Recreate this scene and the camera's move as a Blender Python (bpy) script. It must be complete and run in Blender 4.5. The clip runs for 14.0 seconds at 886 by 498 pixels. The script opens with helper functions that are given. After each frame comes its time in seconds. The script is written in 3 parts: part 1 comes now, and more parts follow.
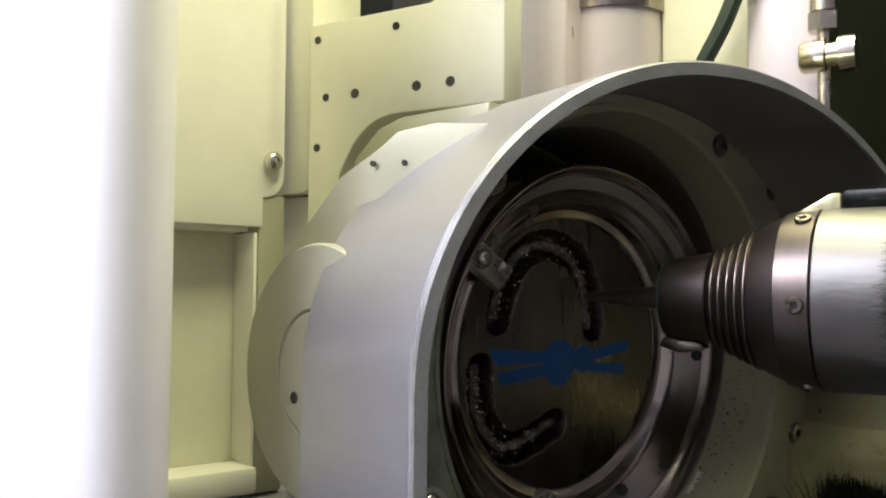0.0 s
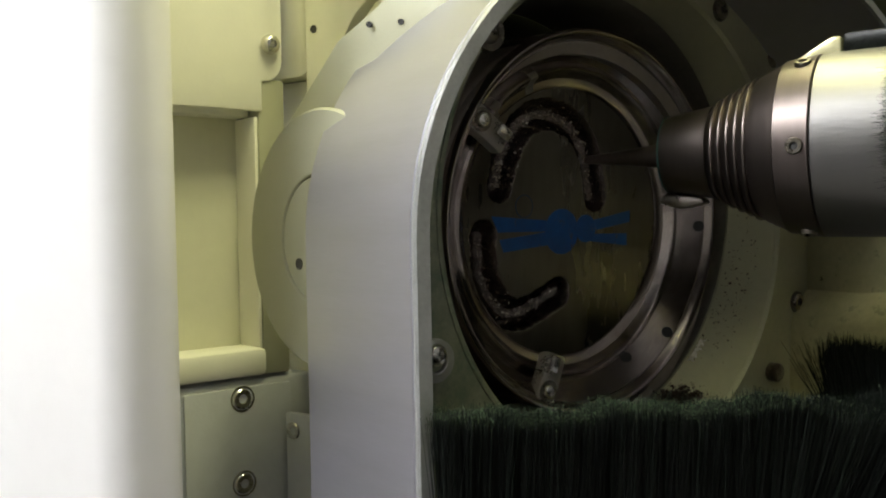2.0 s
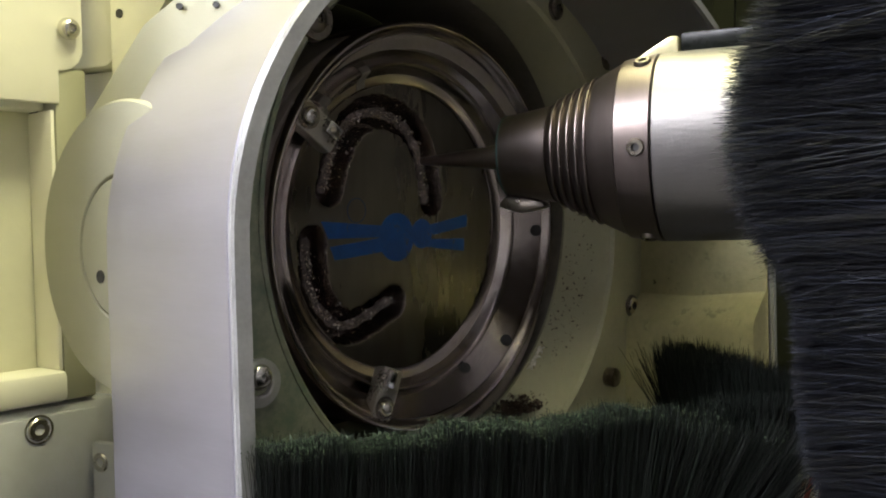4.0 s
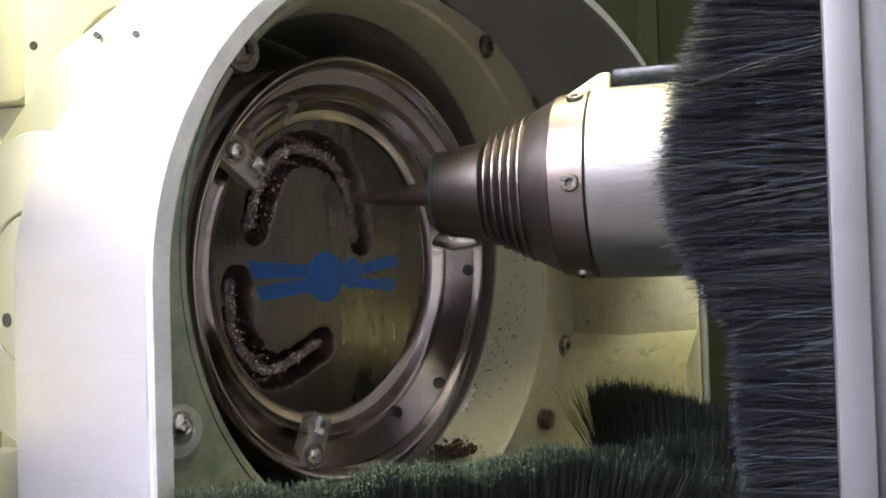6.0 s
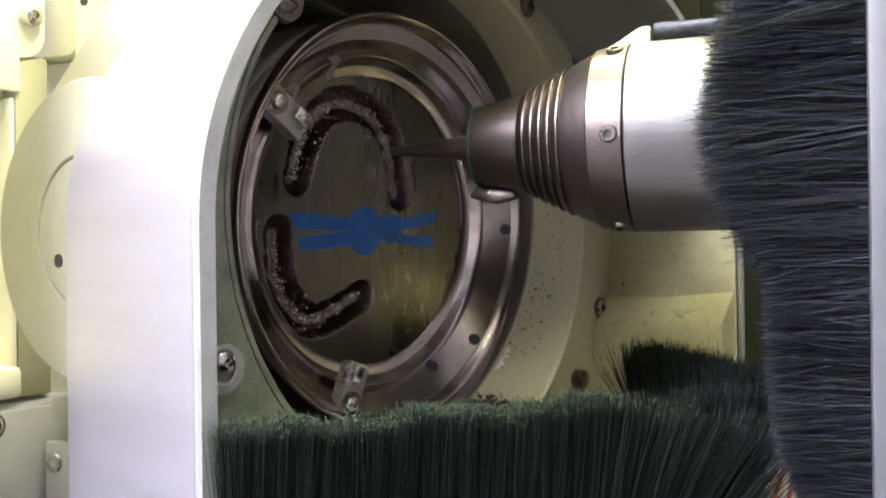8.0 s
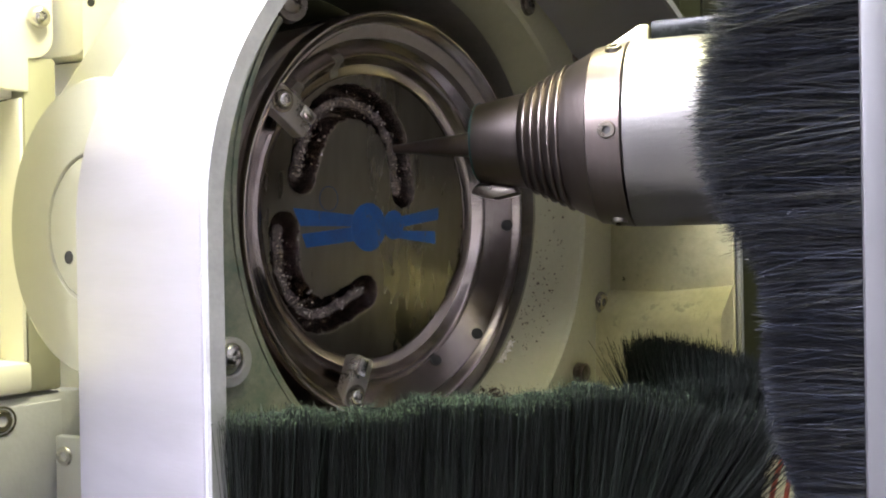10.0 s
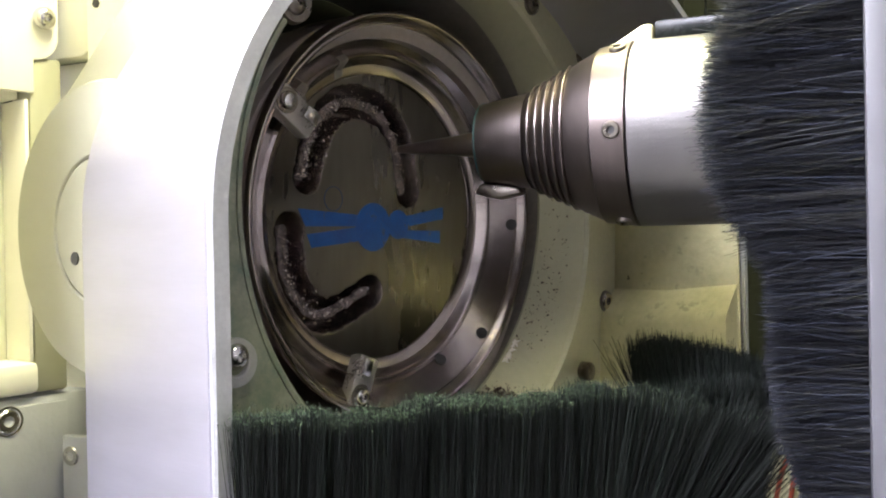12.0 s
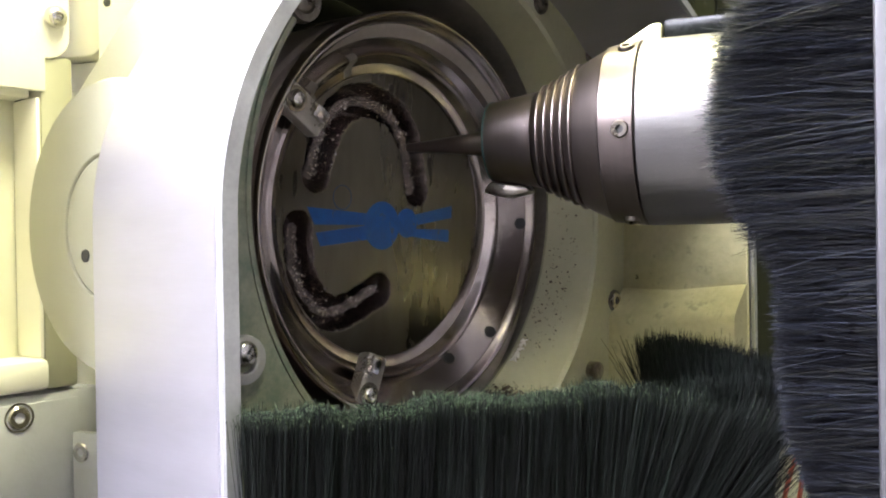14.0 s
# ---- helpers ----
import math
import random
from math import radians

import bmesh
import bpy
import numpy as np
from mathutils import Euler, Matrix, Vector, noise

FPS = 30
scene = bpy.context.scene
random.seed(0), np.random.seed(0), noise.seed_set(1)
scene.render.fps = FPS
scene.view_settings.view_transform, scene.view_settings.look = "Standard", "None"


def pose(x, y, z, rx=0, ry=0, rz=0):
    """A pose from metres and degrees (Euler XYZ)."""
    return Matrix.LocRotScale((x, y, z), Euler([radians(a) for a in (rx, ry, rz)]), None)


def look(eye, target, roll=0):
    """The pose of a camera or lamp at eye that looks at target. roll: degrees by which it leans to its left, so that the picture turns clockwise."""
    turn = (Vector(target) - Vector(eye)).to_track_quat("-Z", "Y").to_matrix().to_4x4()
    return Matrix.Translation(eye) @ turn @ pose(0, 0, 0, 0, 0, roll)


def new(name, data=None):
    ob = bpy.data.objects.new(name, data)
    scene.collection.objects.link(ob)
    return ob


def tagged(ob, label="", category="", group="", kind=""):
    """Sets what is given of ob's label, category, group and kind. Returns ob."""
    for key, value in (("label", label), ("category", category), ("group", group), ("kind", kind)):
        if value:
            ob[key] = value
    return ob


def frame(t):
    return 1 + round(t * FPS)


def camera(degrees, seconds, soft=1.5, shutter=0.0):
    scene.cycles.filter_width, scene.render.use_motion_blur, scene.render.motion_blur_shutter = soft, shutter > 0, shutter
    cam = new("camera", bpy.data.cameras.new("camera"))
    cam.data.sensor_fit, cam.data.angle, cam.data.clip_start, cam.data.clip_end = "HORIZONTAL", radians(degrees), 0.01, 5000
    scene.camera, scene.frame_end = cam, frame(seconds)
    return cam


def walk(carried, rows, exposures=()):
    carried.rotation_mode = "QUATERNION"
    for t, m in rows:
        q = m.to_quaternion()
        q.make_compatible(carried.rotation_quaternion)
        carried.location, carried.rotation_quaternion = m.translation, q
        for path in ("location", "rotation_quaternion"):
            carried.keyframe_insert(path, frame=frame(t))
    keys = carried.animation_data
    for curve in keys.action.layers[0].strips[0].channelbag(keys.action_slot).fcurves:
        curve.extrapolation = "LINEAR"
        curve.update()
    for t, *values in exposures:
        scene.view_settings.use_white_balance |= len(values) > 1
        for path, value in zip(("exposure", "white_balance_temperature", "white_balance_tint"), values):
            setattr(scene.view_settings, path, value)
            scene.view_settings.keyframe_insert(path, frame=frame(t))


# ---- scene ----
cam = camera(52.5, 14.0, soft=2.0)
ROWS = [
    (0.0, 0.1256, -0.2679, 0.2240, 33.00, 2.50, 0.50),
    (0.5, 0.1244, -0.2642, 0.2236, 30.88, 2.47, 0.88),
    (1.0, 0.1252, -0.2645, 0.2171, 31.13, 0.88, 0.90),
    (1.5, 0.1253, -0.2654, 0.2083, 32.24, -0.37, -0.57),
    (2.0, 0.1270, -0.2681, 0.2035, 33.36, -1.58, -1.07),
    (2.5, 0.1270, -0.2677, 0.2034, 33.17, -1.94, -1.15),
    (3.0, 0.1248, -0.2649, 0.2028, 31.36, -1.81, -1.20),
    (3.5, 0.1209, -0.2564, 0.2042, 26.46, -2.25, -1.19),
    (6.0, 0.1147, -0.2450, 0.2021, 18.12, 1.20, -1.75),
    (6.5, 0.1146, -0.2455, 0.2023, 17.90, 1.08, -1.53),
    (7.0, 0.1151, -0.2469, 0.2015, 18.93, 0.79, -1.12),
    (7.5, 0.1156, -0.2495, 0.1990, 20.40, 0.86, -0.96),
    (8.0, 0.1153, -0.2482, 0.1944, 20.47, 0.06, -0.76),
    (10.5, 0.1172, -0.2525, 0.1939, 20.75, -0.18, -1.09),
    (11.0, 0.1171, -0.2519, 0.1944, 20.89, -0.27, -1.08),
    (11.5, 0.1170, -0.2518, 0.1943, 21.07, -0.24, -1.10),
    (12.0, 0.1171, -0.2525, 0.1946, 20.97, -0.28, -1.17),
    (12.5, 0.1173, -0.2525, 0.1943, 21.10, -0.24, -1.09),
    (13.0, 0.1173, -0.2517, 0.1945, 21.05, -0.29, -0.98),
    (13.5, 0.1176, -0.2530, 0.1941, 21.27, -0.25, -1.02),
    (14.0, 0.1175, -0.2528, 0.1944, 21.57, -0.31, -1.00),
]
EXPOSURES = [(0.0, -0.12, 6600, 6), (1.0, -0.2, 7050, 1), (1.6, -0.2, 7300, -4), (3.1, -0.18, 7300, -3), (3.6, 0.05, 7100, 1), (4.6, 0.88, 6800, 6), (5.6, 1.44, 6600, 9), (7.5, 1.54, 6550, 9), (14.0, 1.60, 6550, 9)]


def eye_pose(x, y, z, yaw, pitch, roll):
    return pose(x, y, z, 90, 0, yaw) @ pose(0, 0, 0, pitch, 0, 0) @ pose(0, 0, 0, 0, 0, roll)


walk(cam, [(t, eye_pose(*row)) for t, *row in ROWS], EXPOSURES)

# ---- light ----
world = bpy.data.worlds.new("world")
scene.world = world
world.use_nodes = True
world.node_tree.nodes["Background"].inputs[0].default_value = (0.75, 0.85, 1.0, 1)
world.node_tree.nodes["Background"].inputs[1].default_value = 0.05


def area_lamp(name, eye, target, sx, sy, watts, color):
    data = bpy.data.lights.new(name, "AREA")
    data.shape, data.size, data.size_y, data.energy, data.color = "RECTANGLE", sx, sy, watts, color
    lamp = new(name, data)
    lamp.matrix_world = look(eye, target)
    return lamp


# the room's window light from the open front and left, and the machine's yellowish work lamp above
area_lamp("room_light", (-0.55, -0.95, 1.15), (0, 0, 0.2), 0.9, 0.9, 118, (0.83, 0.83, 1.0))
area_lamp("work_lamp", (0.04, 0.0, 0.60), (0.0, -0.02, 0.2), 0.46, 0.05, 3.4, (1.0, 0.97, 0.60))

# ---- materials ----


def mat(name, color, rough=0.5, metal=0.0, var=0.15, scale=60, bump=0.0, bscale=400, stretch=None, wear=None, coat=0.0, rvar=0.15):
    m = bpy.data.materials.new(name)
    m.use_nodes = True
    nt = m.node_tree
    b = nt.nodes["Principled BSDF"]
    tc = nt.nodes.new("ShaderNodeTexCoord")
    mp = nt.nodes.new("ShaderNodeMapping")
    if stretch:
        mp.inputs["Scale"].default_value = stretch
    nt.links.new(tc.outputs["Object"], mp.inputs["Vector"])
    n1 = nt.nodes.new("ShaderNodeTexNoise")
    n1.inputs["Scale"].default_value, n1.inputs["Detail"].default_value = scale, 5
    n2 = nt.nodes.new("ShaderNodeTexNoise")
    n2.inputs["Scale"].default_value, n2.inputs["Detail"].default_value = scale * 9, 4
    for n in (n1, n2):
        nt.links.new(mp.outputs[0], n.inputs["Vector"])
    mixn = nt.nodes.new("ShaderNodeMath")
    mixn.operation = "MULTIPLY_ADD"
    mixn.inputs[1].default_value = 0.4
    nt.links.new(n2.outputs[0], mixn.inputs[0])
    sc = nt.nodes.new("ShaderNodeMath")
    sc.operation = "MULTIPLY"
    sc.inputs[1].default_value = 0.6
    nt.links.new(n1.outputs[0], sc.inputs[0])
    nt.links.new(sc.outputs[0], mixn.inputs[2])
    ramp = nt.nodes.new("ShaderNodeValToRGB")
    ramp.color_ramp.elements[0].position, ramp.color_ramp.elements[1].position = 0.3, 0.7
    lo = [c * (1 - var) for c in color]
    hi = [min(1, c * (1 + var)) for c in color]
    ramp.color_ramp.elements[0].color, ramp.color_ramp.elements[1].color = (*lo, 1), (*hi, 1)
    nt.links.new(mixn.outputs[0], ramp.inputs[0])
    out = ramp.outputs[0]
    if wear:
        wcol, wlo, wscale = wear
        n3 = nt.nodes.new("ShaderNodeTexNoise")
        n3.inputs["Scale"].default_value, n3.inputs["Detail"].default_value, n3.inputs["Roughness"].default_value = wscale, 8, 0.7
        nt.links.new(tc.outputs["Object"], n3.inputs["Vector"])
        r3 = nt.nodes.new("ShaderNodeValToRGB")
        r3.color_ramp.elements[0].position, r3.color_ramp.elements[1].position = wlo, wlo + 0.08
        nt.links.new(n3.outputs[0], r3.inputs[0])
        mx = nt.nodes.new("ShaderNodeMix")
        mx.data_type = "RGBA"
        nt.links.new(r3.outputs[0], mx.inputs["Factor"])
        nt.links.new(out, mx.inputs["A"])
        mx.inputs["B"].default_value = (*wcol, 1)
        out = mx.outputs["Result"]
    nt.links.new(out, b.inputs["Base Color"])
    mr = nt.nodes.new("ShaderNodeMapRange")
    mr.inputs["To Min"].default_value, mr.inputs["To Max"].default_value = max(0.03, rough - rvar), min(1, rough + rvar)
    nt.links.new(mixn.outputs[0], mr.inputs["Value"])
    mr.inputs["From Min"].default_value, mr.inputs["From Max"].default_value = 0.25, 0.75
    nt.links.new(mr.outputs[0], b.inputs["Roughness"])
    b.inputs["Metallic"].default_value = metal
    b.inputs["Coat Weight"].default_value = coat
    if bump:
        n4 = nt.nodes.new("ShaderNodeTexNoise")
        n4.inputs["Scale"].default_value, n4.inputs["Detail"].default_value = bscale, 6
        nt.links.new(mp.outputs[0], n4.inputs["Vector"])
        bp = nt.nodes.new("ShaderNodeBump")
        bp.inputs["Strength"].default_value, bp.inputs["Distance"].default_value = bump, 0.0006
        nt.links.new(n4.outputs[0], bp.inputs["Height"])
        nt.links.new(bp.outputs[0], b.inputs["Normal"])
    return m


def bristle_mat(name, dark, light):
    m = bpy.data.materials.new(name)
    m.use_nodes = True
    nt = m.node_tree
    b = nt.nodes["Principled BSDF"]
    g = nt.nodes.new("ShaderNodeNewGeometry")
    r = nt.nodes.new("ShaderNodeValToRGB")
    r.color_ramp.elements[0].color, r.color_ramp.elements[1].color = (*dark, 1), (*light, 1)
    r.color_ramp.elements[0].position = 0.7
    nt.links.new(g.outputs["Random Per Island"], r.inputs[0])
    nt.links.new(r.outputs[0], b.inputs["Base Color"])
    b.inputs["Roughness"].default_value = 0.5
    b.inputs["Specular IOR Level"].default_value = 0.22
    return m


HOOD = mat("satin_brushed_aluminium", (0.42, 0.415, 0.47), 0.33, 0.85, 0.05, 60, 0.05, 500, stretch=(0.25, 0.25, 3.0), rvar=0.04)
RIM = mat("cut_aluminium_edge", (0.40, 0.405, 0.40), 0.42, 0.6, 0.18, 90, 0.2, 700)
PLATE = mat("dusty_aluminium_plate", (0.42, 0.405, 0.28), 0.42, 0.35, 0.12, 60, 0.3, 600)
BEIGE = mat("beige_anodised_aluminium", (0.37, 0.365, 0.265), 0.47, 0.15, 0.06, 25, 0.1, 800)
COVER = mat("yellowish_cover_metal", (0.42, 0.405, 0.27), 0.42, 0.35, 0.1, 40, 0.2, 700)
CREAM = mat("cream_painted_metal", (0.68, 0.665, 0.54), 0.5, 0.0, 0.05, 20, 0.1, 700)
WHITE = mat("white_painted_metal", (0.80, 0.78, 0.69), 0.5, 0.0, 0.04, 12, 0.08, 700)
POSTW = mat("lavender_white_paint", (0.80, 0.78, 0.76), 0.45, 0.0, 0.03, 12, 0.05, 700)
GREY = mat("grey_painted_metal", (0.52, 0.53, 0.57), 0.5, 0.2, 0.08, 25, 0.15, 700)
POST = mat("grey_anodised_post", (0.075, 0.075, 0.082), 0.5, 0.3, 0.06, 30, 0.03, 800, wear=((0.35, 0.35, 0.35), 0.78, 500))
POSTC = mat("grey_post_cover", (0.17, 0.17, 0.18), 0.5, 0.2, 0.06, 30, 0.05, 800)
STEEL = mat("turned_steel", (0.34, 0.295, 0.265), 0.19, 1.0, 0.16, 40, 0.05, 500, wear=((0.22, 0.18, 0.155), 0.58, 60), rvar=0.06)
TOOLM = mat("worn_cutter_steel", (0.15, 0.122, 0.108), 0.36, 0.9, 0.15, 80, 0.05, 500)
DULL = mat("dull_flange_steel", (0.27, 0.235, 0.205), 0.42, 0.45, 0.2, 50, 0.1, 500, rvar=0.08)
DARKSTEEL = mat("oily_dark_steel", (0.20, 0.18, 0.15), 0.3, 1.0, 0.3, 45, 0.2, 500, wear=((0.07, 0.055, 0.045), 0.55, 50))
DISC = mat("milled_metal_blank", (0.135, 0.122, 0.094), 0.3, 1.0, 0.25, 30, 0.15, 300, stretch=(1, 1, 0.25), wear=((0.10, 0.085, 0.07), 0.62, 70))
NOSE = mat("brushed_nose_steel", (0.125, 0.104, 0.096), 0.38, 1.0, 0.08, 60, 0.06, 500, stretch=(10, 0.5, 0.5), rvar=0.05)
BODY = mat("satin_spindle_aluminium", (0.185, 0.178, 0.172), 0.42, 1.0, 0.05, 40, 0.1, 900, stretch=(0.2, 1, 1))
CHROME = mat("bright_screw_steel", (0.62, 0.6, 0.56), 0.2, 1.0, 0.15, 300, 0.05, 900)
CLAMPM = mat("satin_clamp_steel", (0.50, 0.475, 0.42), 0.32, 0.8, 0.15, 200, 0.1, 700)
BLACK = mat("black_rubber", (0.010, 0.011, 0.010), 0.6, 0.0, 0.3, 80, 0.1, 500)
GLOSSB = mat("glossy_black_rubber", (0.004, 0.005, 0.004), 0.25, 0.0, 0.3, 80, 0.1, 500)
# dark tone for the shade inside bores and sockets
HOLE = mat("bore_shade", (0.03, 0.03, 0.03), 0.6, 0.0, 0.2, 300)
SLEEVE = mat("oily_dark_sleeve", (0.20, 0.183, 0.15), 0.5, 0.3, 0.3, 60, 0.3, 500)
# near-black: the darkness of the chamber's depth is put into the colour
VOID = mat("chamber_darkness", (0.011, 0.012, 0.006), 0.85, 0.0, 0.3, 15)
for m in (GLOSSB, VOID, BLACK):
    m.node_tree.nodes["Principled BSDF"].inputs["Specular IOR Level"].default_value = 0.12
TEAL = mat("teal_seal", (0.015, 0.06, 0.058), 0.4, 0.0, 0.15, 300)
WASHER = mat("pale_washer_steel", (0.50, 0.50, 0.46), 0.4, 0.5, 0.15, 200, 0.1, 700)
BLUEF = mat("faint_blue_marker", (0.02, 0.05, 0.11), 0.5, 0.0, 0.3, 130)
BLUE = mat("blue_marker_print", (0.002, 0.085, 0.30), 0.5, 0.0, 0.3, 130, wear=((0.07, 0.08, 0.10), 0.58, 150))
WET = mat("wet_milled_groove", (0.24, 0.20, 0.18), 0.14, 1.0, 0.7, 260, 1.0, 1400, rvar=0.1)
# aluminium with the work lamp's yellow light put into its colour
TINTED = mat("lamp_yellow_aluminium", (0.50, 0.47, 0.29), 0.38, 0.6, 0.18, 40, 0.5, 250, wear=((0.36, 0.34, 0.22), 0.58, 160))
CHIPS = mat("brown_swarf", (0.075, 0.047, 0.030), 0.4, 0.6, 0.6, 500)
SPARK = mat("bright_swarf", (0.75, 0.70, 0.62), 0.2, 1.0, 0.2, 900)
DUST = mat("green_grey_dust", (0.055, 0.085, 0.045), 0.8, 0.0, 0.7, 900)
BRASS = mat("nickel_fitting", (0.66, 0.60, 0.5), 0.2, 1.0, 0.1, 200)
CABLE = mat("green_cable_sleeve", (0.020, 0.034, 0.021), 0.5, 0.0, 0.2, 200)
WIRE = mat("red_wire", (0.42, 0.07, 0.04), 0.45, 0.0, 0.15, 200)
COLUMN = mat("column_metal", (0.60, 0.54, 0.57), 0.35, 0.35, 0.06, 25, 0.05, 700, stretch=(1, 1, 0.2))
HAIR = bristle_mat("black_bristle", (0.0020, 0.0030, 0.0022), (0.012, 0.0175, 0.013))
HAIRB = bristle_mat("blue_black_bristle", (0.002, 0.0024, 0.004), (0.026, 0.031, 0.047))
MIDW = mat("grey_wall_paint", (0.12, 0.115, 0.12), 0.7, 0.0, 0.06, 3)
ROOMW = mat("room_wall_paint", (0.75, 0.75, 0.78), 0.7, 0.0, 0.04, 3)



def dusted(m, dust, axis, lo, hi, scale):
    """Lays dust over a material: patchy, thinning out along one axis of the object."""
    nt = m.node_tree
    b = nt.nodes["Principled BSDF"]
    base = b.inputs["Base Color"].links[0].from_socket
    tc = nt.nodes.new("ShaderNodeTexCoord")
    sep = nt.nodes.new("ShaderNodeSeparateXYZ")
    nt.links.new(tc.outputs["Object"], sep.inputs[0])
    grade = nt.nodes.new("ShaderNodeMapRange")
    grade.inputs["From Min"].default_value, grade.inputs["From Max"].default_value = hi, lo
    nt.links.new(sep.outputs[axis], grade.inputs["Value"])
    n = nt.nodes.new("ShaderNodeTexNoise")
    n.inputs["Scale"].default_value, n.inputs["Detail"].default_value, n.inputs["Roughness"].default_value = scale, 8, 0.75
    nt.links.new(tc.outputs["Object"], n.inputs["Vector"])
    add = nt.nodes.new("ShaderNodeMath")
    add.operation = "MULTIPLY"
    nt.links.new(grade.outputs[0], add.inputs[0])
    nt.links.new(n.outputs[0], add.inputs[1])
    r = nt.nodes.new("ShaderNodeValToRGB")
    r.color_ramp.elements[0].position, r.color_ramp.elements[1].position = 0.28, 0.62
    nt.links.new(add.outputs[0], r.inputs[0])
    mx = nt.nodes.new("ShaderNodeMix")
    mx.data_type = "RGBA"
    nt.links.new(r.outputs[0], mx.inputs["Factor"])
    nt.links.new(base, mx.inputs["A"])
    mx.inputs["B"].default_value = (*dust, 1)
    nt.links.new(mx.outputs["Result"], b.inputs["Base Color"])


dusted(PLATE, (0.19, 0.24, 0.165), 1, -0.06, 0.03, 140)

# ---- mesh helpers ----


def mesh_of(name, bm, material, smooth=True, angle=35):
    me = bpy.data.meshes.new(name)
    bmesh.ops.recalc_face_normals(bm, faces=bm.faces)
    if smooth:
        lim = radians(angle)
        for f in bm.faces:
            f.smooth = True
        for e in bm.edges:
            e.smooth = len(e.link_faces) == 2 and e.calc_face_angle(0) < lim
    bm.to_mesh(me)
    bm.free()
    me.materials.append(material)
    return me


def thing(name, label, category, m=None, group="", kind=""):
    ob = new(name)
    ob.empty_display_size = 0.01
    ob.matrix_world = m or Matrix()
    return tagged(ob, label, category, group, kind)


def part(name, bm, material, parent, label="", m=None, smooth=True):
    ob = new(name, mesh_of(name, bm, material, smooth))
    ob.parent = parent
    if m:
        ob.matrix_basis = m
    if label:
        ob["label"] = label
    return ob


def solo(name, bm, material, label, category, m=None, kind="", group=""):
    ob = new(name, mesh_of(name, bm, material))
    if m:
        ob.matrix_world = m
    return tagged(ob, label, category, group, kind)


def lathe(profile, n=96, closed=True, bm=None, a0=0.0, a1=360.0):
    """Turns points (along x, radius) about the x axis."""
    bm = bm or bmesh.new()
    full = a1 - a0 >= 359.9
    rings = []
    for k in range(n if full else n + 1):
        a = radians(a0 + (a1 - a0) * k / n)
        rings.append([bm.verts.new((x, r * math.cos(a), r * math.sin(a))) for x, r in profile])
    m = len(profile)
    for k in range(len(rings) if full else len(rings) - 1):
        p, q = rings[k], rings[(k + 1) % len(rings)]
        for j in range(m if closed else m - 1):
            bm.faces.new((p[j], p[(j + 1) % m], q[(j + 1) % m], q[j]))
    if not closed:
        bmesh.ops.remove_doubles(bm, verts=bm.verts, dist=1e-6)
    return bm


def rod(profile, n=64):
    """A solid turned part: the profile begins and ends near the axis."""
    prof = [(profile[0][0], 1e-5), *profile, (profile[-1][0], 1e-5)]
    return lathe(prof, n, closed=False)


def box(x0, x1, y0, y1, z0, z1, bevel=0.001, seg=2, bm=None):
    bm2 = bmesh.new()
    bmesh.ops.create_cube(bm2, size=1)
    for v in bm2.verts:
        v.co = Vector((x0 + (v.co.x + 0.5) * (x1 - x0), y0 + (v.co.y + 0.5) * (y1 - y0), z0 + (v.co.z + 0.5) * (z1 - z0)))
    if bevel:
        bmesh.ops.bevel(bm2, geom=list(bm2.edges), offset=bevel, segments=seg, affect="EDGES", profile=0.5)
    if bm is None:
        return bm2
    me = bpy.data.meshes.new("tmp")
    bm2.to_mesh(me)
    bm2.free()
    bm.from_mesh(me)
    bpy.data.meshes.remove(me)
    return bm


def prism(outline, lo, hi, axis="y", bevel=0.0008):
    """An outline in the plane across an axis, thickened along it. Outline pairs are (x, z) for y, (y, z) for x, (x, y) for z."""
    bm = bmesh.new()

    def at(p, d):
        return {"y": (p[0], d, p[1]), "x": (d, p[0], p[1]), "z": (p[0], p[1], d)}[axis]

    a = [bm.verts.new(at(p, lo)) for p in outline]
    b = [bm.verts.new(at(p, hi)) for p in outline]
    bm.faces.new(a)
    bm.faces.new(b[::-1])
    for i in range(len(a)):
        j = (i + 1) % len(a)
        bm.faces.new((a[i], b[i], b[j], a[j]))
    bmesh.ops.recalc_face_normals(bm, faces=bm.faces)
    if bevel:
        edges = [e for e in bm.edges if e.calc_face_angle(0) > radians(25)]
        bmesh.ops.bevel(bm, geom=edges, offset=bevel, segments=2, affect="EDGES", profile=0.5)
    return bm


def arc(cx, cy, r, a0, a1, n=12):
    return [(cx + r * math.cos(radians(a0 + (a1 - a0) * k / n)), cy + r * math.sin(radians(a0 + (a1 - a0) * k / n))) for k in range(n + 1)]


def tube(points, radius, n=10):
    bm = bmesh.new()
    pts = [Vector(p) for p in points]
    rings = []
    for i, p in enumerate(pts):
        d = (pts[min(i + 1, len(pts) - 1)] - pts[max(i - 1, 0)]).normalized()
        u = d.orthogonal().normalized() if i == 0 else (u - d * u.dot(d)).normalized()
        v = d.cross(u)
        rings.append([bm.verts.new(p + radius * (math.cos(2 * math.pi * k / n) * u + math.sin(2 * math.pi * k / n) * v)) for k in range(n)])
    for p, q in zip(rings, rings[1:]):
        for k in range(n):
            bm.faces.new((p[k], p[(k + 1) % n], q[(k + 1) % n], q[k]))
    bm.faces.new(rings[0])
    bm.faces.new(rings[-1][::-1])
    return bm


